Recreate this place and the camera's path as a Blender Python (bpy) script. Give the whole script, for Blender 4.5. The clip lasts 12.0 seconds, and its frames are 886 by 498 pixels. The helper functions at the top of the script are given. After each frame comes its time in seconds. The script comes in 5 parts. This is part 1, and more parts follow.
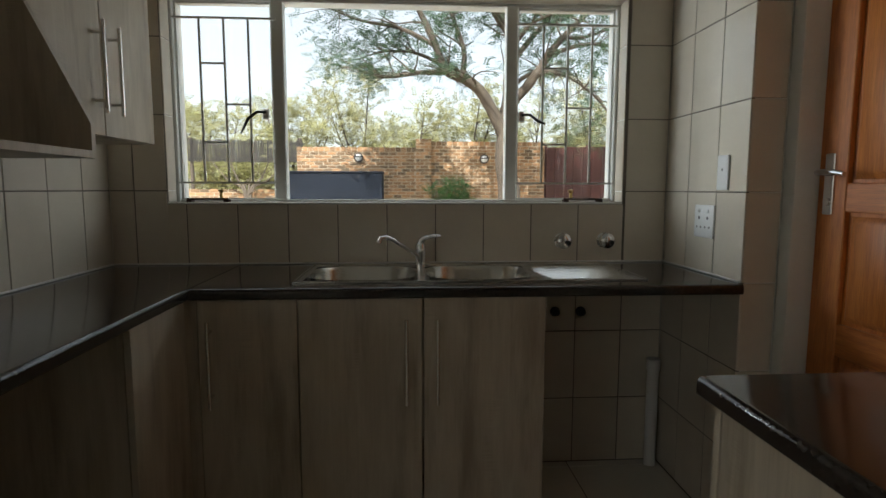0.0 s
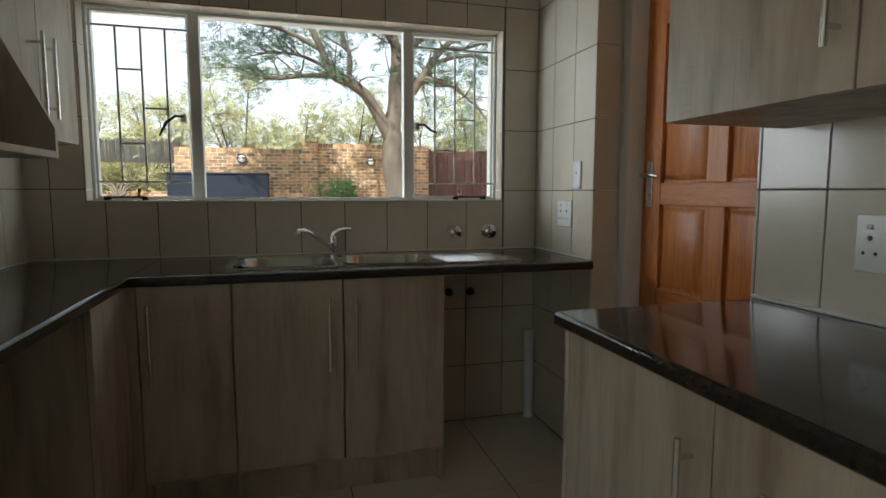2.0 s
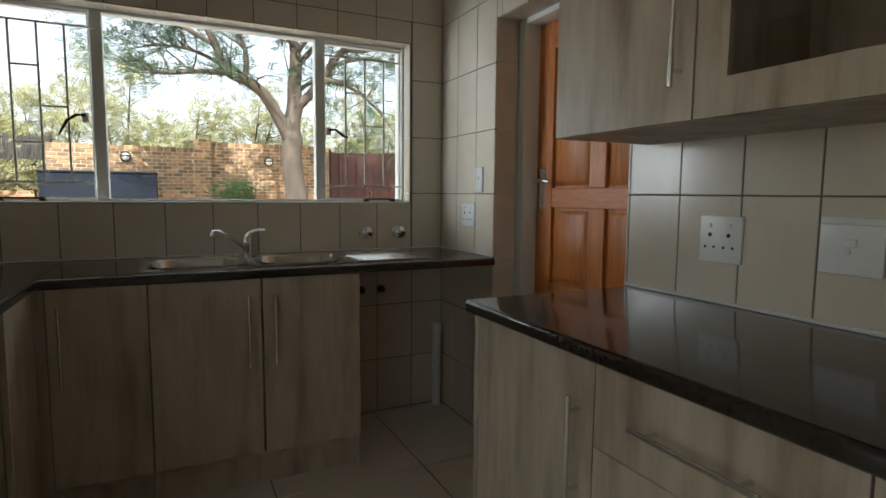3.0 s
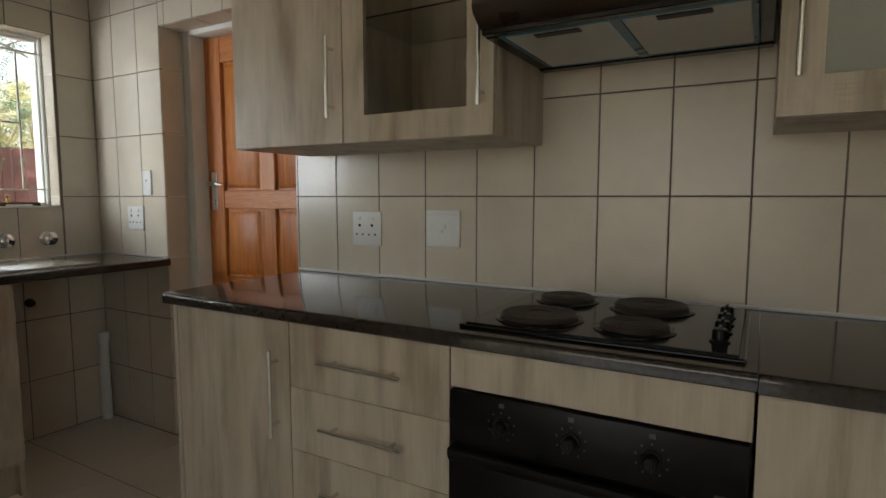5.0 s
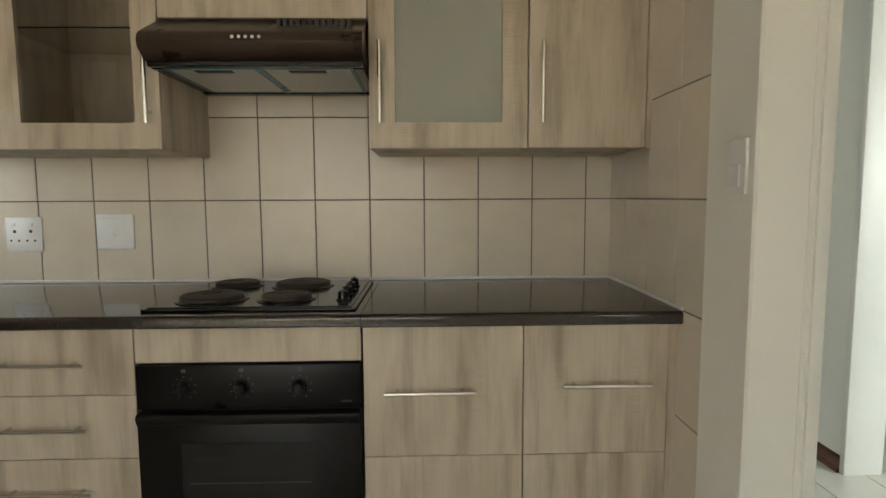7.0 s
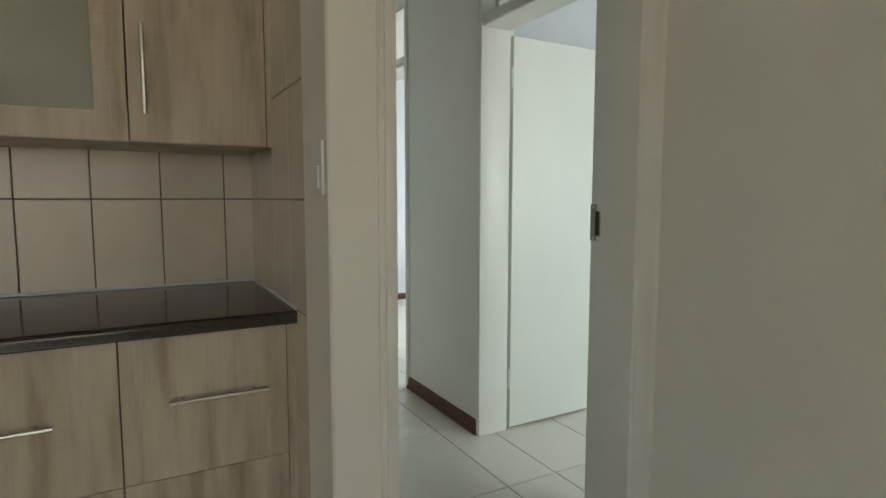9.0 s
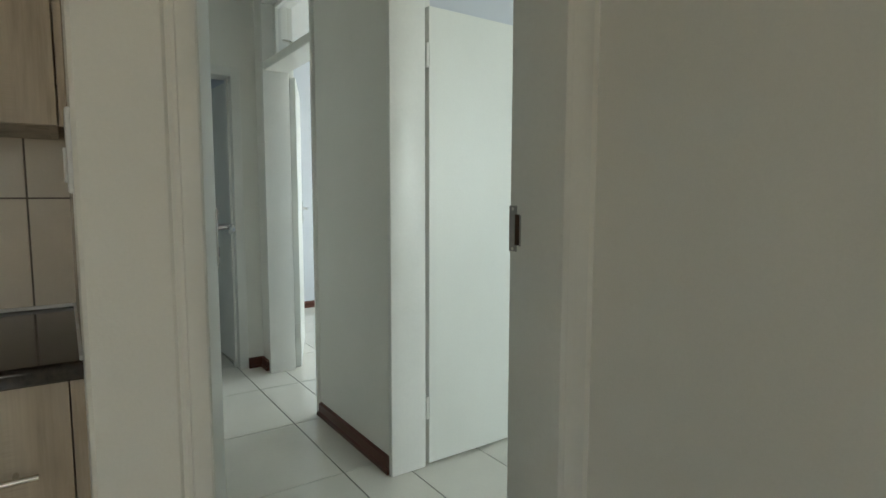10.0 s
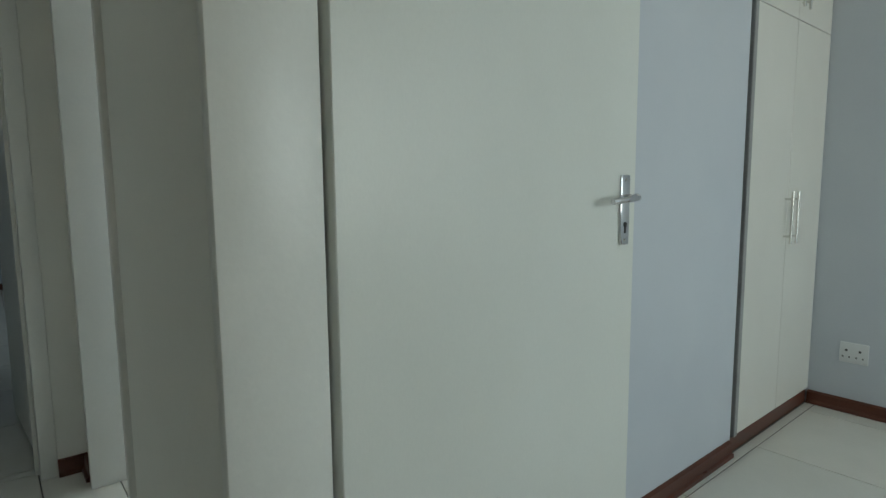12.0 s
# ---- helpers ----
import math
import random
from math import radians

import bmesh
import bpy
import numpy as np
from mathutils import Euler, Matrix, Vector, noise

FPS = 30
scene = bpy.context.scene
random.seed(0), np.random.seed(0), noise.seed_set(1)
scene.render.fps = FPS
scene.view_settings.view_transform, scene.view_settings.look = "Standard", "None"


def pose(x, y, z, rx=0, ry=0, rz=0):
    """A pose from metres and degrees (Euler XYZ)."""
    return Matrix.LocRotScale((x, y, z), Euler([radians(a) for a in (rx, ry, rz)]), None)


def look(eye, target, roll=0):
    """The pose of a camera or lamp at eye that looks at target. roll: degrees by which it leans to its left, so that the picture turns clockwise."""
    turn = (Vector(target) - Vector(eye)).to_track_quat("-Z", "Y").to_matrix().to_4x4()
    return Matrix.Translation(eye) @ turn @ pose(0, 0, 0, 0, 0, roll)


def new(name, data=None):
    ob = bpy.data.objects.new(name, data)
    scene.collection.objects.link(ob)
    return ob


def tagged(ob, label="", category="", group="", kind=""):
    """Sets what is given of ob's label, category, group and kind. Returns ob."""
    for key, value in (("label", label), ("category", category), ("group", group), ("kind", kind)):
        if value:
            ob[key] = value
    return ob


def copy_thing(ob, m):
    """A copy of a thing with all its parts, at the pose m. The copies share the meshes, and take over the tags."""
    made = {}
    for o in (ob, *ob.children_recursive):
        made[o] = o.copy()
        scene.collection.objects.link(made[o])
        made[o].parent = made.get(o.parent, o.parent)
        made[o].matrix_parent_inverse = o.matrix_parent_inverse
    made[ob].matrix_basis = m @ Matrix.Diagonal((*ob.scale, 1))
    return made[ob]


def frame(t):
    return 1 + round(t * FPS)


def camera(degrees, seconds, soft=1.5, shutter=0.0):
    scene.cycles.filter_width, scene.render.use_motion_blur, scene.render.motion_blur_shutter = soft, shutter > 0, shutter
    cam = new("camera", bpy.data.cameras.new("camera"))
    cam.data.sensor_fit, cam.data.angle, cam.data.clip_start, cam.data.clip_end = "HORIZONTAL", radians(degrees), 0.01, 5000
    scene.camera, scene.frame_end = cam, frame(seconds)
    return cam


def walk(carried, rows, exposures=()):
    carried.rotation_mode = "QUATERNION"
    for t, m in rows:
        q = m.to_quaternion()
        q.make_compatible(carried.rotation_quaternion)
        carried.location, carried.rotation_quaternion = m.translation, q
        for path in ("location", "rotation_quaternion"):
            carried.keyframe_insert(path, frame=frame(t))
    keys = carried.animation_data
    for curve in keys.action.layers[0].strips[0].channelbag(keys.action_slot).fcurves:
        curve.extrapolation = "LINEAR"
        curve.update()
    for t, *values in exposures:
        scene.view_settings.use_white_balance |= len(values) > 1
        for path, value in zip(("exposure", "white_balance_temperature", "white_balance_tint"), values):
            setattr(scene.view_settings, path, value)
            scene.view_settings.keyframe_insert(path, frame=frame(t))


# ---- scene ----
cam = camera(76.9, 12.0)

PATH = [
    (0, (-1.117, -2.346, 1.213), (-0.986, -0.361, 0.999), 0.1),
    (0.5, (-1.123, -2.421, 1.202), (-0.99, -0.436, 0.996), 0.1),
    (1, (-1.169, -2.518, 1.203), (-0.961, -0.54, 0.997), 0.1),
    (1.5, (-1.22, -2.613, 1.198), (-0.833, -0.662, 0.994), 0.1),
    (2, (-1.265, -2.704, 1.196), (-0.727, -0.788, 0.992), 0.1),
    (2.5, (-1.331, -2.791, 1.199), (-0.644, -0.924, 0.993), 0.1),
    (3, (-1.378, -2.849, 1.201), (-0.505, -1.061, 1.005), 0.5),
    (3.5, (-1.44, -2.876, 1.199), (-0.266, -1.269, 1.008), 0.4),
    (5.5, (-1.796, -3.161, 1.203), (0.026, -2.355, 1.024), 0.1),
    (6, (-1.9, -3.193, 1.205), (0.001, -2.597, 1.032), 0.2),
    (6.5, (-2.036, -3.221, 1.215), (-0.06, -2.974, 1.028), -0.0),
    (7, (-2.105, -3.287, 1.213), (-0.115, -3.341, 1.027), -0.3),
    (7.5, (-2.154, -3.332, 1.206), (-0.192, -3.675, 1.024), -0.3),
    (9.5, (-2.133, -3.761, 1.211), (-0.448, -4.822, 1.024), 0.1),
    (10, (-1.866, -3.963, 1.213), (-0.22, -5.082, 1.022), 0.1),
    (10.5, (-1.539, -4.223, 1.206), (0.081, -5.379, 1.012), 0.0),
    (11, (-1.19, -4.473, 1.207), (0.431, -5.626, 1.001), -0.1),
    (11.5, (-0.901, -4.668, 1.192), (0.692, -5.859, 0.984), -0.3),
    (12, (-0.644, -4.83, 1.186), (0.89, -6.093, 0.961), -0.5),
]
walk(cam, [(t, look(e, g, r)) for t, e, g, r in PATH], [(0, 1.25, 6500, 6), (2.5, 1.5, 6400, 6), (3.5, 1.6, 6450, 7), (5.5, 2.15, 6750, 9), (6.5, 2.6, 6800, 9), (7.0, 2.82, 6850, 8), (7.5, 2.62, 6850, 8), (9.5, 2.08, 6600, 6), (10.5, 1.9, 6450, 4), (11.2, 1.62, 6400, 4), (12, 1.3, 6400, 4)])

# ---- world, sun, window and fill light ----
world = bpy.data.worlds.new("sky")
scene.world = world
world.use_nodes = True
wn = world.node_tree.nodes
sky = wn.new("ShaderNodeTexSky")
sky.sky_type, sky.sun_disc = "NISHITA", False
SUN_FROM = Vector((-0.28, -0.62, 0.80)).normalized()
sky.sun_elevation = math.asin(SUN_FROM.z)
sky.sun_rotation = math.atan2(SUN_FROM.x, SUN_FROM.y)
sky.dust_density, sky.air_density, sky.ozone_density = 2.0, 0.9, 0.0
wn["Background"].inputs[1].default_value = 0.15
haze = wn.new("ShaderNodeMix")  # bright thin overcast veil over the blue
haze.data_type = "RGBA"
haze.inputs[0].default_value, haze.inputs[7].default_value = 0.7, (3.3, 3.4, 3.35, 1)
world.node_tree.links.new(sky.outputs[0], haze.inputs[6])
world.node_tree.links.new(haze.outputs[2], wn["Background"].inputs[0])
sun = new("sun", bpy.data.lights.new("sun", "SUN"))
sun.data.energy, sun.data.angle, sun.data.color = 4.2, radians(0.6), (1.0, 0.95, 0.87)
sun.matrix_world = look(SUN_FROM * 20, (0, 0, 0))


def area_lamp(name, eye, target, w, h, watts, colour):
    """Area lamp for skylight or fill, in a window's opening or outside it."""
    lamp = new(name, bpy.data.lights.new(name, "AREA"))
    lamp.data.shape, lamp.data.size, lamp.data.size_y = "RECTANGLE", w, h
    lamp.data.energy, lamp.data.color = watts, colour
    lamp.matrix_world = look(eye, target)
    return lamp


# Added lamps outside, beside the window and out of view, brighten the side walls.
area_lamp("kitchen_side_fill", (-3.1, 0.9, 1.55), (0.0, -0.85, 1.3), 1.1, 1.0, 20, (0.86, 0.94, 1.0))
area_lamp("kitchen_side_fill", (1.05, 0.8, 1.7), (-2.3, -0.75, 1.4), 1.1, 1.1, 9, (0.86, 0.94, 1.0))
area_lamp("living_window_light", (-6.9, -2.1, 1.35), (0, -2.6, 1.3), 2.6, 1.9, 1.2, (1.0, 0.97, 0.93))
# Fill lamp added in an unseen opening, lifts the wall under the kitchen window.
area_lamp("living_side_fill", (-4.4, -5.11, 1.5), (-4.4, 0, 1.4), 1.6, 1.2, 0.35, (1.0, 0.97, 0.93))
area_lamp("bedroom_window_light", (-3.35, -7.3, 1.5), (0, -6.6, 1.3), 1.6, 1.3, 11.5, (0.86, 0.97, 0.98))
area_lamp("second_bedroom_window_light", (2.1, -8.3, 1.5), (2.1, -5, 1.3), 1.6, 1.3, 11, (0.82, 0.95, 1.0))
area_lamp("far_room_window_light", (5.4, -7.35, 1.5), (5.4, -4, 1.0), 2.0, 1.3, 4, (0.78, 0.92, 1.0))


# ---- materials ----
def nodes_of(name):
    m = bpy.data.materials.new(name)
    m.use_nodes = True
    t = m.node_tree
    return m, t.nodes, t.links, t.nodes["Principled BSDF"]


def coords(n, l, stretch, shift=True):
    """Object coordinates, stretched, and shifted from object to object."""
    tc, mp = n.new("ShaderNodeTexCoord"), n.new("ShaderNodeMapping")
    mp.inputs["Scale"].default_value = stretch
    l.new(tc.outputs["Object"], mp.inputs["Vector"])
    if shift:
        oi, mul = n.new("ShaderNodeObjectInfo"), n.new("ShaderNodeMath")
        mul.operation = "MULTIPLY"
        mul.inputs[1].default_value = 37.0
        l.new(oi.outputs["Random"], mul.inputs[0])
        l.new(mul.outputs[0], mp.inputs["Location"])
    return mp.outputs[0]


def noise_at(n, l, vec, scale, detail=4.0, rough=0.55):
    t = n.new("ShaderNodeTexNoise")
    t.inputs["Scale"].default_value, t.inputs["Detail"].default_value, t.inputs["Roughness"].default_value = scale, detail, rough
    l.new(vec, t.inputs["Vector"])
    return t.outputs["Fac"]


def ramp(n, l, fac, stops):
    r = n.new("ShaderNodeValToRGB")
    e = r.color_ramp.elements
    while len(e) < len(stops):
        e.new(0.5)
    for el, (p, c) in zip(e, stops):
        el.position, el.color = p, (*c, 1)
    l.new(fac, r.inputs[0])
    return r.outputs[0]


def blend(n, l, kind, fac, a, b):
    m = n.new("ShaderNodeMix")
    m.data_type, m.blend_type = "RGBA", kind
    for k, v in ((0, fac), (6, a), (7, b)):
        if hasattr(v, "is_linked"):
            l.new(v, m.inputs[k])
        else:
            m.inputs[k].default_value = v
    return m.outputs[2]


def surface(name, c1, c2, scale=3.0, fine=60.0, rough=0.5, spread=0.12, metal=0.0, bump=0.05, stretch=(1, 1, 1), coat=0.0, tint=0.0, gloss=0.5, grain=0.14):
    """Two-scale colour, gloss and relief; tint varies it from piece to piece."""
    m, n, l, b = nodes_of(name)
    v = coords(n, l, stretch)
    big, small = noise_at(n, l, v, scale), noise_at(n, l, v, fine, 3.0)
    c = ramp(n, l, big, ((0.3, c1), (0.7, c2)))
    grey = ramp(n, l, small, ((0.25, (1 - grain,) * 3), (0.75, (1, 1, 1))))
    c = blend(n, l, "MULTIPLY", 1.0, c, grey)
    if tint:
        oi = n.new("ShaderNodeObjectInfo")
        c = blend(n, l, "MULTIPLY", 1.0, c, ramp(n, l, oi.outputs["Random"], ((0, (1 - tint,) * 3), (1, (1, 1 - tint * 0.3, 1 - tint * 0.5)))))
    l.new(c, b.inputs["Base Color"])
    r = n.new("ShaderNodeMapRange")
    r.inputs[3].default_value, r.inputs[4].default_value = max(0.02, rough - spread), min(1, rough + spread)
    l.new(big, r.inputs[0])
    l.new(r.outputs[0], b.inputs["Roughness"])
    b.inputs["Metallic"].default_value = metal
    b.inputs["Coat Weight"].default_value = coat
    b.inputs["Specular IOR Level"].default_value = gloss
    if bump:
        bp = n.new("ShaderNodeBump")
        bp.inputs["Strength"].default_value, bp.inputs["Distance"].default_value = bump, 0.01
        l.new(small, bp.inputs["Height"])
        l.new(bp.outputs[0], b.inputs["Normal"])
    return m


def laminate(name, pale, mid, dark):
    """Printed oak board: long grain upright, broader bands, a few saw marks across."""
    m, n, l, b = nodes_of(name)
    bands = noise_at(n, l, coords(n, l, (4.2, 4.2, 0.9)), 1.6, 4.0)
    streak = noise_at(n, l, coords(n, l, (10, 10, 1.1)), 1.5, 5.0, 0.6)
    hair = noise_at(n, l, coords(n, l, (210, 210, 4)), 1.0, 3.0)
    saw = noise_at(n, l, coords(n, l, (10, 10, 420)), 1.0, 2.0)
    where = noise_at(n, l, coords(n, l, (11, 11, 2.2)), 1.3, 3.0)
    c = ramp(n, l, bands, ((0.34, mid), (0.48, pale), (0.60, mid), (0.74, dark)))
    c = blend(n, l, "MULTIPLY", 0.75, c, ramp(n, l, streak, ((0.32, (0.62, 0.58, 0.53)), (0.48, (0.96, 0.95, 0.93)), (0.7, (1.06, 1.06, 1.05)))))
    c = blend(n, l, "MULTIPLY", 0.2, c, ramp(n, l, hair, ((0.35, (0.72, 0.69, 0.66)), (0.6, (1, 1, 1)))))
    mask = ramp(n, l, where, ((0.55, (0, 0, 0)), (0.7, (0.28, 0.28, 0.28))))
    c = blend(n, l, "MULTIPLY", mask, c, ramp(n, l, saw, ((0.42, (0.62, 0.56, 0.49)), (0.55, (1, 1, 1)))))
    l.new(c, b.inputs["Base Color"])
    b.inputs["Roughness"].default_value = 0.42
    bp = n.new("ShaderNodeBump")
    bp.inputs["Strength"].default_value, bp.inputs["Distance"].default_value = 0.12, 0.002
    l.new(streak, bp.inputs["Height"])
    l.new(bp.outputs[0], b.inputs["Normal"])
    return m


def varnish(name, stretch):
    m, n, l, b = nodes_of(name)
    a = noise_at(n, l, coords(n, l, stretch), 2.0, 5.0, 0.6)
    f = noise_at(n, l, coords(n, l, tuple(s * 6 for s in stretch)), 2.0, 3.0)
    c = ramp(n, l, a, ((0.3, (0.42, 0.115, 0.020)), (0.5, (0.57, 0.185, 0.034)), (0.72, (0.67, 0.25, 0.056))))
    c = blend(n, l, "MULTIPLY", 0.7, c, ramp(n, l, f, ((0.35, (0.7, 0.62, 0.55)), (0.6, (1, 1, 1)))))
    l.new(c, b.inputs["Base Color"])
    b.inputs["Roughness"].default_value, b.inputs["Coat Weight"].default_value, b.inputs["Coat Roughness"].default_value = 0.45, 0.15, 0.3
    return m


def glass(name, rough=0.0, tint=(1, 1, 1), clear=1.0):
    m, n, l, b = nodes_of(name)
    b.inputs["Base Color"].default_value = (*tint, 1)
    b.inputs["Transmission Weight"].default_value, b.inputs["Roughness"].default_value, b.inputs["IOR"].default_value = clear, rough, 1.45
    return m


M_TILE = surface("cream_wall_tile", (0.65, 0.595, 0.50), (0.72, 0.66, 0.56), 5, 140, 0.24, 0.06, bump=0.015, tint=0.07, grain=0.03)
M_GROUT = surface("grey_brown_grout", (0.16, 0.14, 0.115), (0.23, 0.20, 0.17), 12, 200, 0.9, 0.05, bump=0.2)
M_FLOORTILE = surface("cream_floor_tile", (0.75, 0.735, 0.67), (0.81, 0.795, 0.73), 2.5, 90, 0.16, 0.06, bump=0.012, tint=0.05, grain=0.03)
M_FLOORGROUT = surface("dark_floor_grout", (0.15, 0.14, 0.12), (0.21, 0.2, 0.17), 10, 150, 0.9, 0.05, bump=0.15)
M_PLASTER = surface("white_plaster", (0.77, 0.765, 0.715), (0.82, 0.815, 0.765), 1.7, 180, 0.62, 0.1, bump=0.05, grain=0.03)
M_BLUEPLASTER = surface("pale_blue_plaster", (0.58, 0.61, 0.66), (0.64, 0.67, 0.71), 1.5, 180, 0.62, 0.1, bump=0.05, grain=0.03)
M_CEILING = surface("white_ceiling_paint", (0.76, 0.76, 0.74), (0.81, 0.81, 0.79), 1.2, 120, 0.85, 0.05, bump=0.03, grain=0.03)
M_ENAMEL = surface("white_enamel_paint", (0.74, 0.74, 0.70), (0.80, 0.80, 0.76), 3, 80, 0.33, 0.08, bump=0.03, grain=0.03)
M_LEAF_PAINT = surface("white_door_paint", (0.75, 0.76, 0.71), (0.80, 0.81, 0.76), 2, 220, 0.36, 0.06, bump=0.03, stretch=(1, 1, 0.5), grain=0.03)
M_WARDROBE = surface("white_melamine", (0.74, 0.72, 0.66), (0.79, 0.77, 0.71), 2, 150, 0.35, 0.05, bump=0.01, grain=0.03)
M_SKIRT = surface("red_brown_skirting", (0.085, 0.024, 0.014), (0.13, 0.040, 0.022), 6, 90, 0.32, 0.1, stretch=(0.4, 0.4, 3))
M_OAK = laminate("grey_oak_laminate", (0.57, 0.50, 0.405), (0.48, 0.41, 0.32), (0.33, 0.255, 0.185))
M_STONE = surface("dark_speckled_worktop", (0.022, 0.017, 0.015), (0.045, 0.034, 0.029), 90, 420, 0.11, 0.04, bump=0.01, coat=0.2)
M_STEEL = surface("brushed_steel", (0.74, 0.72, 0.68), (0.84, 0.82, 0.78), 8, 300, 0.24, 0.06, metal=1.0, bump=0.02)
M_SINK = surface("stainless_sink_steel", (0.68, 0.68, 0.66), (0.78, 0.78, 0.76), 6, 260, 0.24, 0.06, metal=1.0, bump=0.01)
M_CHROME = surface("chrome", (0.74, 0.74, 0.75), (0.82, 0.82, 0.83), 6, 100, 0.08, 0.04, metal=1.0, bump=0)
M_BRASS = surface("worn_brass", (0.45, 0.30, 0.10), (0.58, 0.40, 0.16), 20, 120, 0.35, 0.1, metal=1.0)
M_BLACK = surface("black_enamel", (0.005, 0.005, 0.005), (0.009, 0.008, 0.008), 5, 100, 0.14, 0.05, bump=0.01, gloss=0.35)
M_OVEN = surface("satin_black_enamel", (0.004, 0.004, 0.004), (0.007, 0.006, 0.006), 5, 100, 0.3, 0.06, bump=0.01, gloss=0.2)
M_PLATE = surface("cast_iron", (0.014, 0.011, 0.010), (0.05, 0.028, 0.019), 18, 160, 0.55, 0.12, bump=0.1)
M_HOOD = surface("dark_brown_enamel", (0.028, 0.017, 0.012), (0.045, 0.027, 0.018), 4, 120, 0.28, 0.06)
M_FILTER = surface("filter_mesh", (0.66, 0.65, 0.61), (0.74, 0.73, 0.69), 6, 320, 0.5, 0.1, metal=0.1, bump=0.25)
M_BLUEFILM = surface("blue_film", (0.02, 0.12, 0.20), (0.03, 0.18, 0.27), 9, 60, 0.3, 0.1)
M_PLASTIC = surface("white_plastic", (0.76, 0.77, 0.77), (0.80, 0.81, 0.81), 9, 120, 0.3, 0.06, bump=0.01, grain=0.03)
M_DARK = surface("black_plastic", (0.012, 0.012, 0.012), (0.02, 0.02, 0.02), 9, 90, 0.5, 0.1)
M_MARK = surface("pale_print", (0.07, 0.07, 0.066), (0.11, 0.11, 0.105), 9, 90, 0.6, 0.1)
M_PINE = varnish("orange_varnished_wood", (26, 26, 1.6))
M_PINE_RAIL = varnish("orange_varnished_rail", (26, 1.6, 26))
M_RUST = surface("rusty_steel", (0.03, 0.014, 0.009), (0.09, 0.04, 0.022), 40, 200, 0.75, 0.15, metal=0.3, bump=0.3)
M_SILICONE = surface("white_silicone", (0.74, 0.74, 0.72), (0.8, 0.8, 0.78), 9, 90, 0.4, 0.1)
M_GLASS = glass("window_glass")
M_SMOKE = glass("cabinet_glass", 0.0, (0.95, 0.95, 0.92), 1.0)
# Paled and tinted: the room's reflection is put into the pane's colour.
M_REFLECT_TINT = glass("cabinet_glass_tinted_reflection", 0.03, (0.84, 0.87, 0.79), 0.72)
M_EDGE = surface("grey_edge_strip", (0.30, 0.30, 0.29), (0.38, 0.38, 0.37), 6, 90, 0.5, 0.08)
M_OVENGLASS = surface("oven_glass", (0.006, 0.006, 0.006), (0.010, 0.010, 0.010), 4, 60, 0.05, 0.02, bump=0, gloss=0.4)
M_BRICK = surface("ochre_brick", (0.42, 0.29, 0.175), (0.58, 0.45, 0.30), 6, 60, 0.85, 0.08, bump=0.5, tint=0.7)
M_MORTAR = surface("sandy_mortar", (0.50, 0.43, 0.33), (0.60, 0.52, 0.41), 4, 90, 0.95, 0.03, bump=0.3)
M_MAROON = surface("maroon_sheet", (0.06, 0.019, 0.017), (0.09, 0.03, 0.026), 2, 60, 0.5, 0.1)
M_NAVY = surface("dark_navy_steel", (0.008, 0.013, 0.024), (0.014, 0.021, 0.036), 2, 60, 0.7, 0.1, gloss=0.2)
M_BARK = surface("grey_brown_bark", (0.075, 0.062, 0.052), (0.15, 0.125, 0.10), 5, 45, 0.9, 0.05, bump=0.3, stretch=(1, 1, 0.35))
M_REED = surface("weathered_reed", (0.035, 0.034, 0.033), (0.09, 0.086, 0.082), 4, 60, 0.9, 0.05, stretch=(8, 8, 0.6), bump=0.4)
M_GROUND = surface("dry_ground", (0.24, 0.17, 0.10), (0.36, 0.28, 0.17), 0.7, 9, 0.95, 0.03, bump=0.5)


def leaf_material(name, a, b_):
    m, n, l, b = nodes_of(name)
    g = n.new("ShaderNodeNewGeometry")
    l.new(ramp(n, l, g.outputs["Random Per Island"], ((0, a), (1, b_))), b.inputs["Base Color"])
    b.inputs["Roughness"].default_value = 0.55
    tr, mx = n.new("ShaderNodeBsdfTranslucent"), n.new("ShaderNodeMixShader")
    tr.inputs[0].default_value = (*b_, 1)
    mx.inputs[0].default_value = 0.35
    l.new(b.outputs[0], mx.inputs[1])
    l.new(tr.outputs[0], mx.inputs[2])
    l.new(mx.outputs[0], n["Material Output"].inputs[0])
    return m


M_LEAF = leaf_material("acacia_leaf", (0.04, 0.095, 0.062), (0.10, 0.17, 0.10))
M_BUSH = leaf_material("olive_bush_leaf", (0.24, 0.26, 0.12), (0.42, 0.41, 0.21))
M_SHRUB = leaf_material("green_shrub_leaf", (0.03, 0.10, 0.03), (0.08, 0.19, 0.06))


# ---- mesh helpers ----
def box(bm, x0, x1, y0, y1, z0, z1, bevel=0.0, seg=1):
    """A box, its edges rounded by bevel."""
    m = Matrix.LocRotScale(((x0 + x1) / 2, (y0 + y1) / 2, (z0 + z1) / 2), None, (abs(x1 - x0), abs(y1 - y0), abs(z1 - z0)))
    v = bmesh.ops.create_cube(bm, size=1.0, matrix=m)["verts"]
    if bevel:
        e = list({e for q in v for e in q.link_edges})
        bmesh.ops.bevel(bm, geom=e, offset=bevel, segments=seg, affect="EDGES", profile=0.5)
    return bm


def boxes(*rows, bevel=0.0, seg=1):
    bm = bmesh.new()
    for r in rows:
        box(bm, *r, bevel=bevel, seg=seg)
    return bm


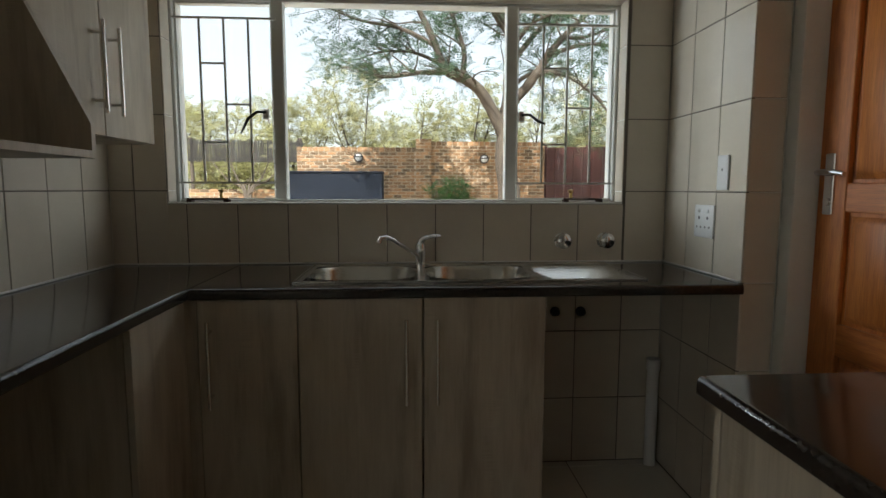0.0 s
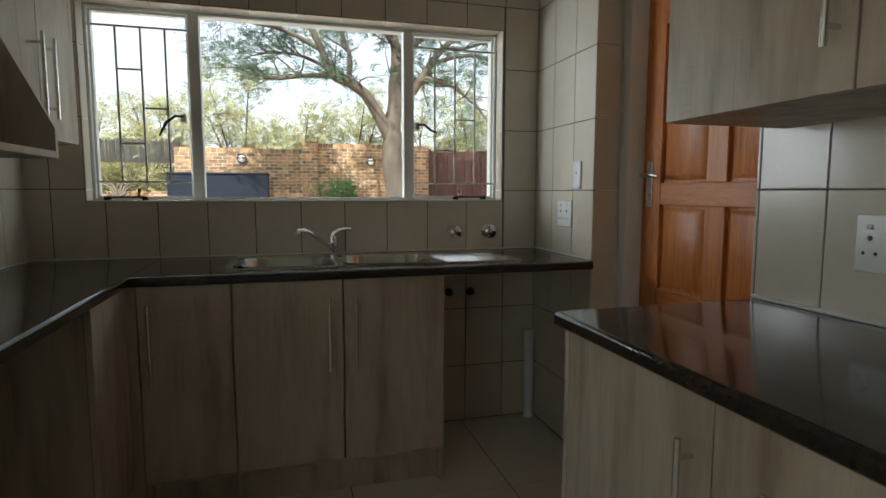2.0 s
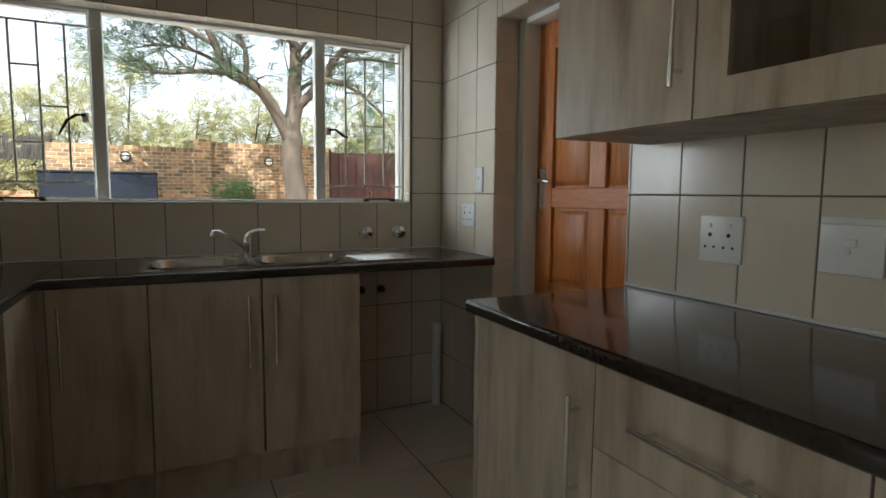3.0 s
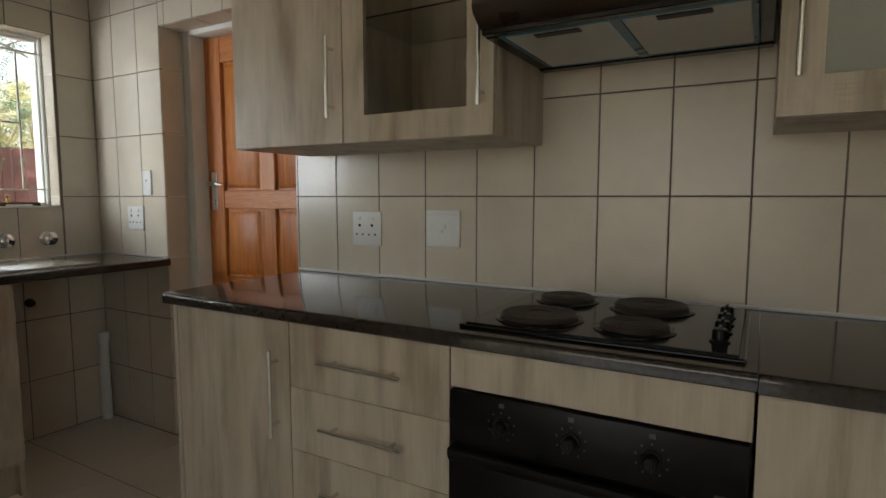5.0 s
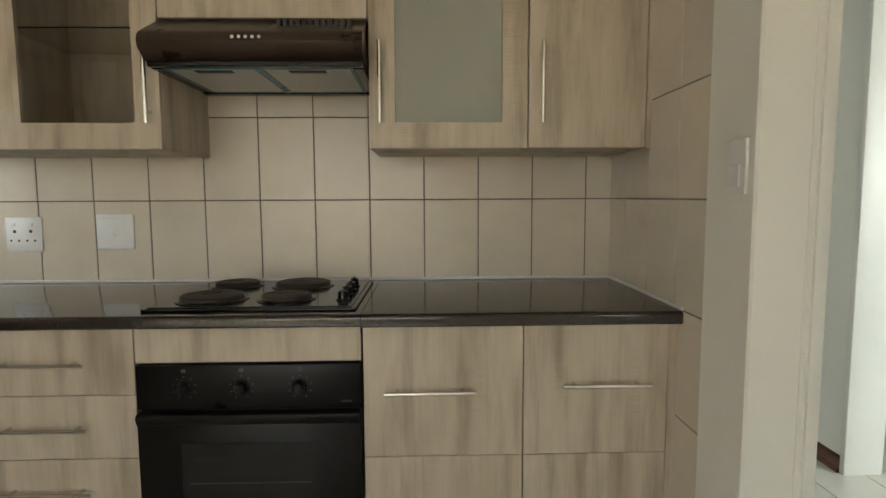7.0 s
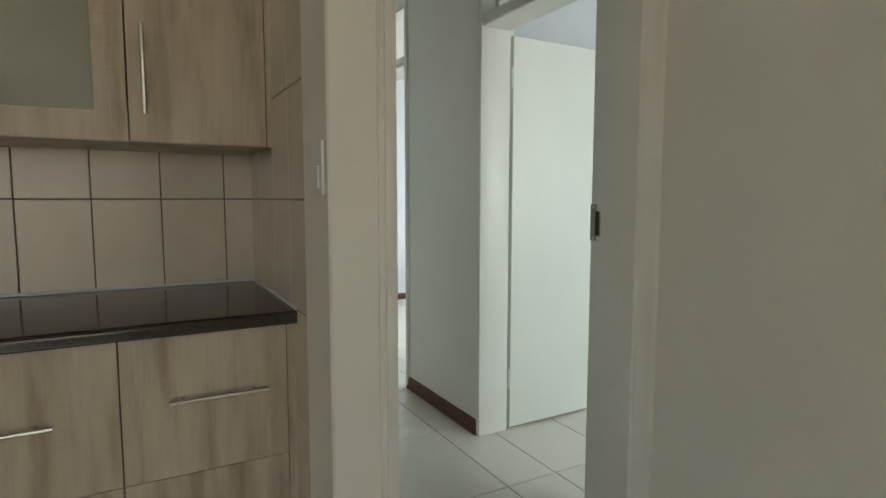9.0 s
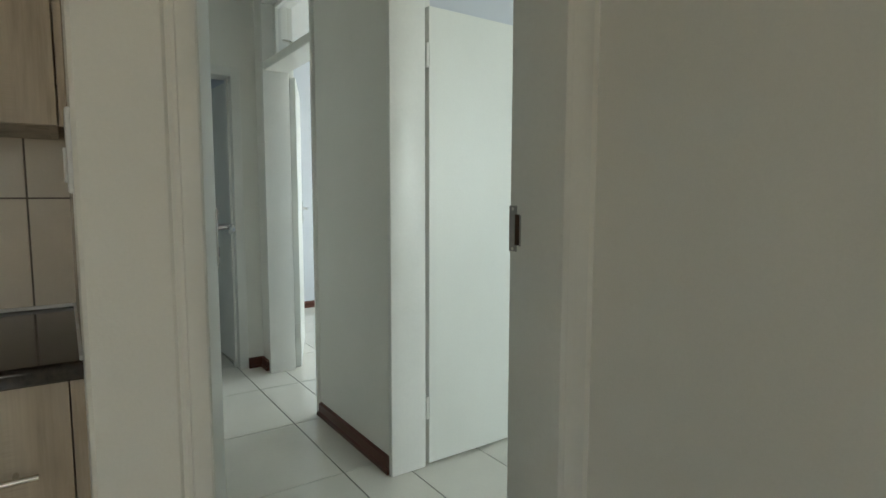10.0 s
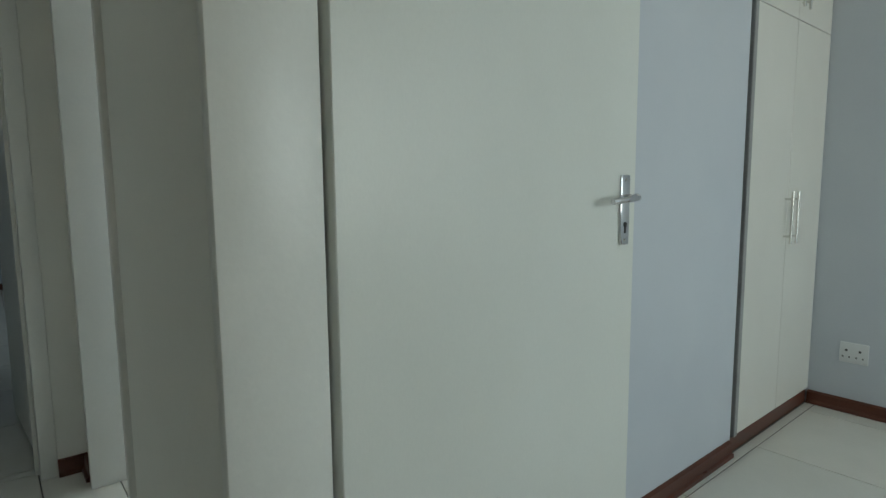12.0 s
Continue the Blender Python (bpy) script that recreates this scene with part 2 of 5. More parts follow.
def rod(bm, a, b, r, r2=None, seg=14, cap=True):
    a, b = Vector(a), Vector(b)
    m = Matrix.Translation((a + b) / 2) @ (b - a).to_track_quat("Z", "Y").to_matrix().to_4x4()
    bmesh.ops.create_cone(bm, cap_ends=cap, segments=seg, radius1=r, radius2=r if r2 is None else r2, depth=(b - a).length, matrix=m)
    return bm


def tube(bm, pts, radii, seg=10):
    """A bent round bar through pts; its rings turn with the bends and never twist."""
    pts = [Vector(p) for p in pts]
    rings, side = [], None
    for i, p in enumerate(pts):
        d = (pts[min(i + 1, len(pts) - 1)] - pts[max(i - 1, 0)]).normalized()
        if side is None:
            side = d.orthogonal()
        side = (side - d * side.dot(d)).normalized()
        up = d.cross(side)
        r = radii[i] if hasattr(radii, "__len__") else radii
        rings.append([bm.verts.new(p + side * (r * math.cos(2 * math.pi * k / seg)) + up * (r * math.sin(2 * math.pi * k / seg))) for k in range(seg)])
    for a, b in zip(rings, rings[1:]):
        for k in range(seg):
            bm.faces.new((a[k], a[(k + 1) % seg], b[(k + 1) % seg], b[k]))
    bm.faces.new(rings[0][::-1])
    bm.faces.new(rings[-1])
    return bm


def lathe(bm, prof, m, seg=28):
    """A turned shape: (radius, height) pairs about the local z of m."""
    rings = [[bm.verts.new(m @ Vector((r * math.cos(2 * math.pi * k / seg), r * math.sin(2 * math.pi * k / seg), h))) for k in range(seg)] for r, h in prof]
    for a, b in zip(rings, rings[1:]):
        for k in range(seg):
            bm.faces.new((a[k], a[(k + 1) % seg], b[(k + 1) % seg], b[k]))
    bm.faces.new(rings[0][::-1])
    bm.faces.new(rings[-1])
    return bm


def prism(bm, outline, axis, a, b):
    """An outline in the plane across axis (x or y), drawn out from a to b."""
    def at(u, v, w):
        return (w, u, v) if axis == "x" else (u, w, v)
    lo, hi = [bm.verts.new(at(u, v, a)) for u, v in outline], [bm.verts.new(at(u, v, b)) for u, v in outline]
    n = len(outline)
    for k in range(n):
        bm.faces.new((lo[k], lo[(k + 1) % n], hi[(k + 1) % n], hi[k]))
    bm.faces.new(lo[::-1])
    bm.faces.new(hi)
    bmesh.ops.recalc_face_normals(bm, faces=bm.faces)
    return bm


def mesh_of(name, bm, material, smooth=True):
    me = bpy.data.meshes.new(name)
    bmesh.ops.recalc_face_normals(bm, faces=bm.faces)
    bm.to_mesh(me)
    bm.free()
    me.materials.append(material)
    if smooth:
        for p in me.polygons:
            p.use_smooth = True
        me.set_sharp_from_angle(angle=radians(35))
    return me


def thing(name, at, label, category, group="", kind=""):
    """An Empty at the thing's base, for its parts."""
    ob = new(name)
    ob.location = at
    ob.empty_display_size = 0.05
    return tagged(ob, label, category, group, kind)


def part(name, bm, material, parent, label=""):
    ob = new(name, mesh_of(name, bm, material))
    ob.parent = parent
    if parent.type == "EMPTY":
        ob.matrix_parent_inverse = Matrix.Translation(-Vector(parent.location))
    return tagged(ob, label)


def solid(name, bm, material, label, category, kind="", group=""):
    """A thing, or a piece of the setting, that is one mesh."""
    return tagged(new(name, mesh_of(name, bm, material)), label, category, group, kind)


def parts(name, rows, material, parent, label="", bevel=0.0):
    """One part for each box."""
    return [part(name, boxes(r, bevel=bevel), material, parent, label) for r in rows]


CEIL = 2.70

# ---- the large structure ----
wall_north = solid("wall_north", boxes((-2.60, -2.085, 0.012, 0.23, 0, CEIL), (-0.19, 0.26, 0.012, 0.23, 0, CEIL), (-2.085, -0.19, 0.012, 0.23, 0, 1.149), (-2.085, -0.19, 0.012, 0.23, 2.0, CEIL)), M_PLASTER, "plastered outer wall with a tiled kitchen face and window", "wall", "structure")
part("grout", boxes((-2.31, -2.085, 0.002, 0.012, 0, CEIL), (-0.19, 0, 0.002, 0.012, 0, CEIL), (-2.085, -0.19, 0.002, 0.012, 0, 1.149), (-2.085, -0.19, 0.002, 0.012, 2.0, CEIL)), M_GROUT, wall_north, "grey-brown grout bed")
wall_east = solid("wall_east", boxes((0.012, 0.26, -0.565, 0.012, 0, CEIL), (0.012, 0.26, -1.435, -0.565, 2.01, CEIL), (0.012, 0.26, -3.99, -1.435, 0, CEIL)), M_PLASTER, "kitchen wall tiled in cream with a door opening", "wall", "structure")
part("grout", boxes((0.002, 0.012, -0.568, 0.002, 0, CEIL), (0.002, 0.012, -1.432, -0.568, 2.008, CEIL), (0.002, 0.012, -3.982, -1.432, 0, CEIL)), M_GROUT, wall_east, "grey-brown grout bed")
wall_south = solid("wall_south", boxes((-0.93, 0.26, -4.10, -3.992, 0, CEIL)), M_PLASTER, "short kitchen wall tiled in cream beside the doorway", "wall", "structure")
part("grout", boxes((-0.932, 0.002, -3.992, -3.9825, 0, CEIL)), M_GROUT, wall_south, "grey-brown grout bed")
wall_west = solid("wall_west", boxes((-2.60, -2.322, -1.62, 0.012, 0, CEIL)), M_PLASTER, "kitchen wall tiled in cream above the worktop", "wall", "structure")
part("grout", boxes((-2.322, -2.3125, -1.62, 0.002, 0, CEIL)), M_GROUT, wall_west, "grey-brown grout bed")
wall_doorway = solid("wall_doorway", boxes((-0.94, -0.73, -4.10, -3.978, 0, CEIL), (-0.94, -0.73, -4.13, -4.10, 0, CEIL), (-0.94, -0.73, -4.96, -4.13, 2.05, CEIL), (-0.925, -0.745, -5.255, -4.96, 0, CEIL), bevel=0.006), M_PLASTER, "cream-white plastered wall with the doorway to the passage", "wall", "structure")
wall_passage_north = solid("wall_passage_north", boxes((0.26, 2.08, -4.10, -3.99, 0, CEIL)), M_PLASTER, "white plastered passage wall", "wall", "structure")
wall_passage_south = solid("wall_passage_south", boxes((-0.745, -0.70, -5.26, -5.095, 0, CEIL), (0.182, 1.008, -5.26, -5.095, 0, CEIL), (1.88, 2.08, -5.26, -5.095, 0, CEIL), (-0.70, 0.182, -5.26, -5.095, 2.45, CEIL), (1.008, 1.88, -5.26, -5.095, 2.45, CEIL), bevel=0.004), M_PLASTER, "white plastered passage wall with two bedroom doorways", "wall", "structure")
wall_passage_end = solid("wall_passage_end", boxes((2.08, 2.24, -4.15, -3.00, 0, CEIL), (2.08, 2.24, -4.95, -4.15, 2.04, CEIL), (2.08, 2.24, -5.26, -4.95, 0, CEIL)), M_PLASTER, "white plastered wall at the passage end with a doorway", "wall", "structure")
wall_partition = solid("wall_partition", boxes((0.365, 0.46, -7.28, -5.26, 0, CEIL), (0.72, 0.80, -8.22, -7.28, 0, CEIL), (0.46, 0.72, -7.32, -7.28, 0, CEIL)), M_BLUEPLASTER, "pale blue-grey plastered bedroom wall", "wall", "structure")
wall_bedroom_south = solid("wall_bedroom_south", boxes((-3.5, 1.3, -8.42, -8.22, 0, CEIL), (2.9, 8.6, -8.42, -8.22, 0, CEIL), (1.3, 2.9, -8.42, -8.22, 0, 0.85), (1.3, 2.9, -8.42, -8.22, 2.15, CEIL)), M_BLUEPLASTER, "pale blue-grey plastered bedroom wall", "wall", "structure")
wall_bedroom_west = solid("wall_bedroom_west", boxes((-3.4, -3.2, -6.5, -5.26, 0, CEIL), (-3.4, -3.2, -8.22, -8.1, 0, CEIL), (-3.4, -3.2, -8.1, -6.5, 0, 0.85), (-3.4, -3.2, -8.1, -6.5, 2.15, CEIL)), M_BLUEPLASTER, "pale plastered bedroom wall with a window opening", "wall", "structure")
wall_bedroom_north = solid("wall_bedroom_north", boxes((-3.4, -0.73, -5.26, -5.16, 0, CEIL)), M_BLUEPLASTER, "pale plastered bedroom wall", "wall", "structure")
# The opening is out of view, added to hold the side fill lamp.
wall_living_south = solid("wall_living_south", boxes((-7.2, -5.2, -5.16, -5.06, 0, CEIL), (-3.6, -0.90, -5.16, -5.06, 0, CEIL), (-5.2, -3.6, -5.16, -5.06, 0, 0.9), (-5.2, -3.6, -5.16, -5.06, 2.1, CEIL)), M_PLASTER, "plain white plastered living room wall with an added opening for fill light", "wall", "structure")
wall_living_west = solid("wall_living_west", boxes((-7.1, -6.9, -5.06, -3.4, 0, CEIL), (-7.1, -6.9, -0.8, 0.23, 0, CEIL), (-7.1, -6.9, -3.4, -0.8, 0, 0.4), (-7.1, -6.9, -3.4, -0.8, 2.3, CEIL)), M_PLASTER, "plain white living room wall with a window opening", "wall", "structure")
wall_living_north = solid("wall_living_north", boxes((-7.1, -2.6, 0.012, 0.23, 0, CEIL)), M_PLASTER, "plain white plastered living room wall", "wall", "structure")
wall_far = solid("wall_far", boxes((7.8, 8.6, -8.22, -3.0, 0, CEIL)), M_BLUEPLASTER, "blue-grey plastered wall of the far room", "wall", "structure")
wall_far_north = solid("wall_far_north", boxes((2.08, 8.6, -3.0, -2.8, 0, CEIL)), M_BLUEPLASTER, "plain wall of the far room", "wall", "structure")
wall_far_south = solid("wall_far_south", boxes((4.02, 4.4, -7.4, -7.25, 0, CEIL), (6.4, 7.8, -7.4, -7.25, 0, CEIL), (4.4, 6.4, -7.4, -7.25, 0, 0.85), (4.4, 6.4, -7.4, -7.25, 2.15, CEIL)), M_BLUEPLASTER, "plain wall of the far room with a window opening", "wall", "structure")
wall_bedroom_east = solid("wall_bedroom_east", boxes((2.24, 3.9, -5.26, -5.16, 0, CEIL), (3.9, 4.02, -8.22, -5.16, 0, CEIL)), M_BLUEPLASTER, "pale blue-grey plastered wall of the second bedroom", "wall", "structure")
ceiling = solid("ceiling", boxes((-7.1, 8.6, -8.42, 0.23, CEIL, CEIL + 0.12)), M_CEILING, "white painted flat ceiling", "ceiling", "structure")
floor = solid("floor", boxes((-7.1, 8.6, -8.42, 0.23, -0.20, -0.003)), M_FLOORGROUT, "cream glazed floor tiles with dark joints", "floor", "structure")
# Unseen slab, added to keep direct sun out of the side opening.
eave = solid("eave", boxes((-7.1, -3.42, -6.6, -5.165, CEIL - 0.02, CEIL + 0.10)), M_CEILING, "plain white slab out of view, added to keep sun out of the living room", "roof overhang", "structure")
ground = solid("ground", boxes((-150, 150, 0.235, 300, -0.32, -0.22), (-150, -7.12, -150, 0.235, -0.32, -0.22), (8.62, 150, -150, 0.235, -0.32, -0.22), (-7.12, 8.62, -150, -8.44, -0.32, -0.22)), M_GROUND, "dry sandy garden ground with sparse grass", "ground", "structure")


def skirting(rows, label="red-brown moulded wooden skirting board"):
    bm = bmesh.new()
    for a, b, n in rows:
        a, b, n = Vector((*a, 0)), Vector((*b, 0)), Vector((*n, 0))
        prof = ((0, 0.0), (0.026, 0.0), (0.025, 0.014), (0.015, 0.02), (0.014, 0.062), (0, 0.07))
        lo = [bm.verts.new(a + n * u + Vector((0, 0, v))) for u, v in prof]
        hi = [bm.verts.new(b + n * u + Vector((0, 0, v))) for u, v in prof]
        for k in range(len(prof)):
            bm.faces.new((lo[k], lo[(k + 1) % 6], hi[(k + 1) % 6], hi[k]))
        bm.faces.new(lo)
        bm.faces.new(hi)
    return solid("baseboard", bm, M_SKIRT, label, "skirting board", "structure")


skirting((((0.190, -5.095), (1.008, -5.095), (0, 1)), ((1.008, -5.095), (1.008, -5.14), (1, 0))))
skirting((((2.08, -4.99), (2.08, -5.095), (-1, 0)), ((1.935, -5.095), (2.08, -5.095), (0, 1))))
skirting((((0.365, -5.30), (0.365, -7.27), (-1, 0)), ((-3.2, -8.22), (0.36, -8.22), (0, 1))))
skirting((((7.8, -7.2), (7.8, -3.0), (-1, 0)), ((2.26, -5.16), (4.046, -5.16), (0, 1)), ((4.02, -5.16), (4.02, -7.2), (1, 0))))
skirting((((0.80, -8.22), (1.3, -8.22), (0, 1)), ((3.9, -5.27), (3.9, -8.2), (-1, 0)), ((1.3, -8.22), (3.9, -8.22), (0, 1))))
skirting((((0.26, -4.10), (2.08, -4.10), (0, -1)),))


# ---- doors and their frames ----
def door_leaf_flush(name, hinge, angle, width, handle_sides, label, height=2.0, handle_z=1.08):
    """A flush white leaf, drawn along +x from its hinge and turned; thickness to -y."""
    ob = thing(name, (0, 0, 0), label, "door", "white flush inner doors")
    part("panel", boxes((0.004, width, -0.04, 0, 0.012, height), bevel=0.002), M_LEAF_PAINT, ob)
    for s in handle_sides:
        lever_handle(ob, width - 0.055, handle_z, s, 1)
    for z in (0.27, height - 0.2):
        bm = rod(bmesh.new(), (-0.002, -0.034, z - 0.052), (-0.002, -0.034, z + 0.052), 0.0065, seg=10)
        box(bm, -0.004, 0.0035, -0.03, -0.002, z - 0.05, z + 0.05)
        part("hinge", bm, M_ENAMEL, ob, "painted steel hinge")
    ob.matrix_basis = pose(hinge[0], hinge[1], 0, 0, 0, angle)
    return ob


def lever_handle(parent, x, z, side, towards):
    """A lever on a long plate; side 1 is the face at y = 0, -1 the one at y = -0.04."""
    y = 0.0 if side > 0 else -0.04
    s = side
    plate = part("lever_plate", boxes((x - 0.02, x + 0.02, y, y + s * 0.007, z - 0.11, z + 0.07), bevel=0.003, seg=2), M_CHROME, parent, "chrome lever plate")
    bm = bmesh.new()
    rod(bm, (x, y, z + 0.012), (x, y + s * 0.04, z + 0.012), 0.009)
    tube(bm, [(x, y + s * 0.04, z + 0.012), (x - 0.02, y + s * 0.048, z + 0.013), (x - 0.07, y + s * 0.048, z + 0.008), (x - 0.115, y + s * 0.044, z + 0.004)], [0.010, 0.010, 0.0085, 0.007])
    part("lever", bm, M_CHROME, plate)
    bm = bmesh.new()
    rod(bm, (x, y + s * 0.006, z - 0.058), (x, y + s * 0.0085, z - 0.058), 0.007)
    box(bm, x - 0.003, x + 0.003, y + s * 0.006, y + s * 0.0085, z - 0.08, z - 0.058)
    part("keyhole", bm, M_DARK, plate)
    bm = bmesh.new()
    for dz in (-0.098, 0.058):
        rod(bm, (x, y + s * 0.006, z + dz), (x, y + s * 0.009, z + dz), 0.004, seg=8)
    part("screw", bm, M_STEEL, plate)


def steel_frame(name, jambs, head, stops, label):
    ob = tagged(thing(name, jambs[0][:1] + (jambs[0][2], 0), label, "door frame"), kind="structure")
    for j in jambs:
        part("jamb", boxes(j, bevel=0.004, seg=2), M_ENAMEL, ob)
    part("head", boxes(head, bevel=0.004, seg=2), M_ENAMEL, ob)
    for s in stops:
        part("rebate_stop", boxes(s, bevel=0.002), M_ENAMEL, ob)
    return ob


# doorway from the kitchen to the passage
door_frame_1 = steel_frame("door_1", [(-0.946, -0.722, -4.142, -4.112, 0, 2.05), (-0.931, -0.738, -4.969, -4.945, 0, 2.05), (-0.9262, -0.905, -5.042, -4.969, 0, 2.11)], (-0.931, -0.738, -4.945, -4.142, 2.03, 2.06), [], "white enamelled steel door frame of the kitchen doorway")
strike = thing("strike_plate", (-0.745, -4.944, 1.05), "worn steel strike plate on the white door frame", "strike plate")
part("plate", boxes((-0.767, -0.737, -4.945, -4.9425, 1.066, 1.187), bevel=0.0011), M_EDGE, strike)
part("keep_box", boxes((-0.778, -0.7605, -4.9455, -4.9415, 1.083, 1.164), bevel=0.001), M_RUST, strike, "rusty latch recess")
part("lip", boxes((-0.7815, -0.778, -4.9455, -4.9418, 1.081, 1.162), bevel=0.0006), M_EDGE, strike, "bent grey lip")
for z in (1.073, 1.178):
    bm = bmesh.new()
    rod(bm, (-0.752, -4.944, z), (-0.752, -4.9418, z), 0.0045, seg=12)
    part("screw", bm, M_FILTER, strike)
door_leaf_flush("kitchen_door", (-0.722, -4.147), -13.5, 0.79, (-1,), "white painted flush door standing open to the passage", handle_z=1.10)

# bedroom doorways with fanlights over them
def bedroom_frame(name, x0, x1, label):
    ob = steel_frame(name, [(x0 - 0.006, x0 + 0.022, -5.268, -5.078, 0, 2.45), (x1 - 0.022, x1 + 0.008, -5.250, -5.078, 0, 2.45), (x1 + 0.020, x1 + 0.036, -5.300, -5.2605, 0, 2.45)], (x0, x1, -5.268, -5.078, 2.44, 2.47), [(x0 + 0.022, x0 + 0.036, -5.22, -5.15, 0, 2.0)], label)
    part("transom", boxes((x0 + 0.02, x1 - 0.02, -5.249, -5.084, 2.02, 2.075), bevel=0.006), M_ENAMEL, ob)
    light = part("fanlight_frame", boxes((x0 + 0.022, x0 + 0.05, -5.20, -5.16, 2.075, 2.44), (x1 - 0.05, x1 - 0.022, -5.20, -5.16, 2.075, 2.44), (x0 + 0.05, x1 - 0.05, -5.20, -5.16, 2.075, 2.10), (x0 + 0.05, x1 - 0.05, -5.20, -5.16, 2.415, 2.44)), M_ENAMEL, ob)
    pane = part("pane", boxes((x0 + 0.05, x1 - 0.05, -5.183, -5.179, 2.10, 2.415)), M_GLASS, light)
    pane.visible_shadow = False
    bm = tube(bmesh.new(), [((x0 + x1) / 2, -5.16, 2.105), ((x0 + x1) / 2, -5.11, 2.115), ((x0 + x1) / 2 + 0.05, -5.10, 2.13)], 0.006, 8)
    part("stay", bm, M_STEEL, light, "steel fanlight stay")
    return ob


bedroom_frame("door_2", -0.70, 0.182, "white steel door frame with a fanlight over it")
bedroom_frame("door_3", 1.008, 1.88, "white steel door frame with a fanlight over it")
door_leaf_flush("bedroom_door", (0.200, -5.263), -89, 0.90, (-1, 1), "white painted flush door standing open into the bedroom", handle_z=1.14)
door_leaf_flush("second_bedroom_door", (1.884, -5.262), -22, 0.80, (-1, 1), "white painted flush door standing open into the second bedroom", handle_z=1.095)
steel_frame("door_4", [(2.072, 2.248, -4.99, -4.93, 0, 2.06), (2.072, 2.248, -4.17, -4.11, 0, 2.06)], (2.072, 2.248, -4.93, -4.17, 2.0, 2.06), [(2.14, 2.19, -4.93, -4.915, 0, 2.0), (2.14, 2.19, -4.185, -4.17, 0, 2.0)], "white enamelled steel door frame at the passage end")
door_leaf_flush("far_room_door", (2.25, -4.935), 4, 0.78, (1,), "white painted flush door standing open into the far room", height=1.99, handle_z=1.095)

# the orange outer door
def panelled_door():
    ob = thing("panelled_door", (0.24, -1.0, 0), "orange varnished wooden door with raised panels, closed", "door")
    y0, y1, x0, x1 = -1.465, -0.625, 0.205, 0.245
    for a, b in ((y0, y0 + 0.115), (y1 - 0.115, y1)):
        part("stile", boxes((x0, x1, a, b, 0.02, 1.985), bevel=0.003), M_PINE, ob)
    rails = ((0.02, 0.26), (0.70, 0.80), (1.145, 1.232), (1.86, 1.985))
    for a, b in rails:
        part("rail", boxes((x0 + 0.001, x1 - 0.001, y0 + 0.115, y1 - 0.115, a, b), bevel=0.003), M_PINE_RAIL, ob)
    mid = (y0 + y1) / 2
    for (_, a), (b, _) in zip(rails, rails[1:]):
        part("muntin", boxes((x0 + 0.001, x1 - 0.001, mid - 0.05, mid + 0.05, a, b), bevel=0.003), M_PINE, ob)
        for c, d in ((y0 + 0.115, mid - 0.05), (mid + 0.05, y1 - 0.115)):
            bm = boxes((x0 + 0.017, x1 - 0.012, c, d, a, b))
            v = [(c + 0.012, a + 0.012), (d - 0.012, a + 0.012), (d - 0.012, b - 0.012), (c + 0.012, b - 0.012)]
            w = [(c + 0.034, a + 0.034), (d - 0.034, a + 0.034), (d - 0.034, b - 0.034), (c + 0.034, b - 0.034)]
            lo = [bm.verts.new((x0 + 0.0165, *p)) for p in v]
            hi = [bm.verts.new((x0 + 0.003, *p)) for p in w]
            for k in range(4):
                bm.faces.new((lo[k], lo[(k + 1) % 4], hi[(k + 1) % 4], hi[k]))
            bm.faces.new(hi)
            part("raised_panel", bm, M_PINE, ob)
    y, z = -0.675, 1.235
    plate = part("lever_plate", boxes((x0 - 0.007, x0, y - 0.02, y + 0.02, 1.135, 1.325), bevel=0.003), M_CHROME, ob, "chrome lever plate")
    bm = bmesh.new()
    rod(bm, (x0, y, z + 0.03), (x0 - 0.045, y, z + 0.03), 0.009)
    tube(bm, [(x0 - 0.045, y, z + 0.03), (x0 - 0.05, y - 0.03, z + 0.032), (x0 - 0.05, y - 0.075, z + 0.03), (x0 - 0.047, y - 0.11, z + 0.024)], [0.01, 0.01, 0.0085, 0.007])
    part("lever", bm, M_CHROME, plate)
    bm = bmesh.new()
    rod(bm, (x0 - 0.006, y, 1.175), (x0 - 0.012, y, 1.175), 0.012)
    part("lock_cylinder", bm, M_STEEL, plate)
    return ob


panelled_door()
steel_frame("door_5", [(0.125, 0.262, -0.625, -0.568, 0, 2.03), (0.125, 0.262, -1.50, -1.432, 0, 2.03)], (0.125, 0.262, -1.432, -0.625, 1.985, 2.05), [], "white enamelled steel frame of the outer door")

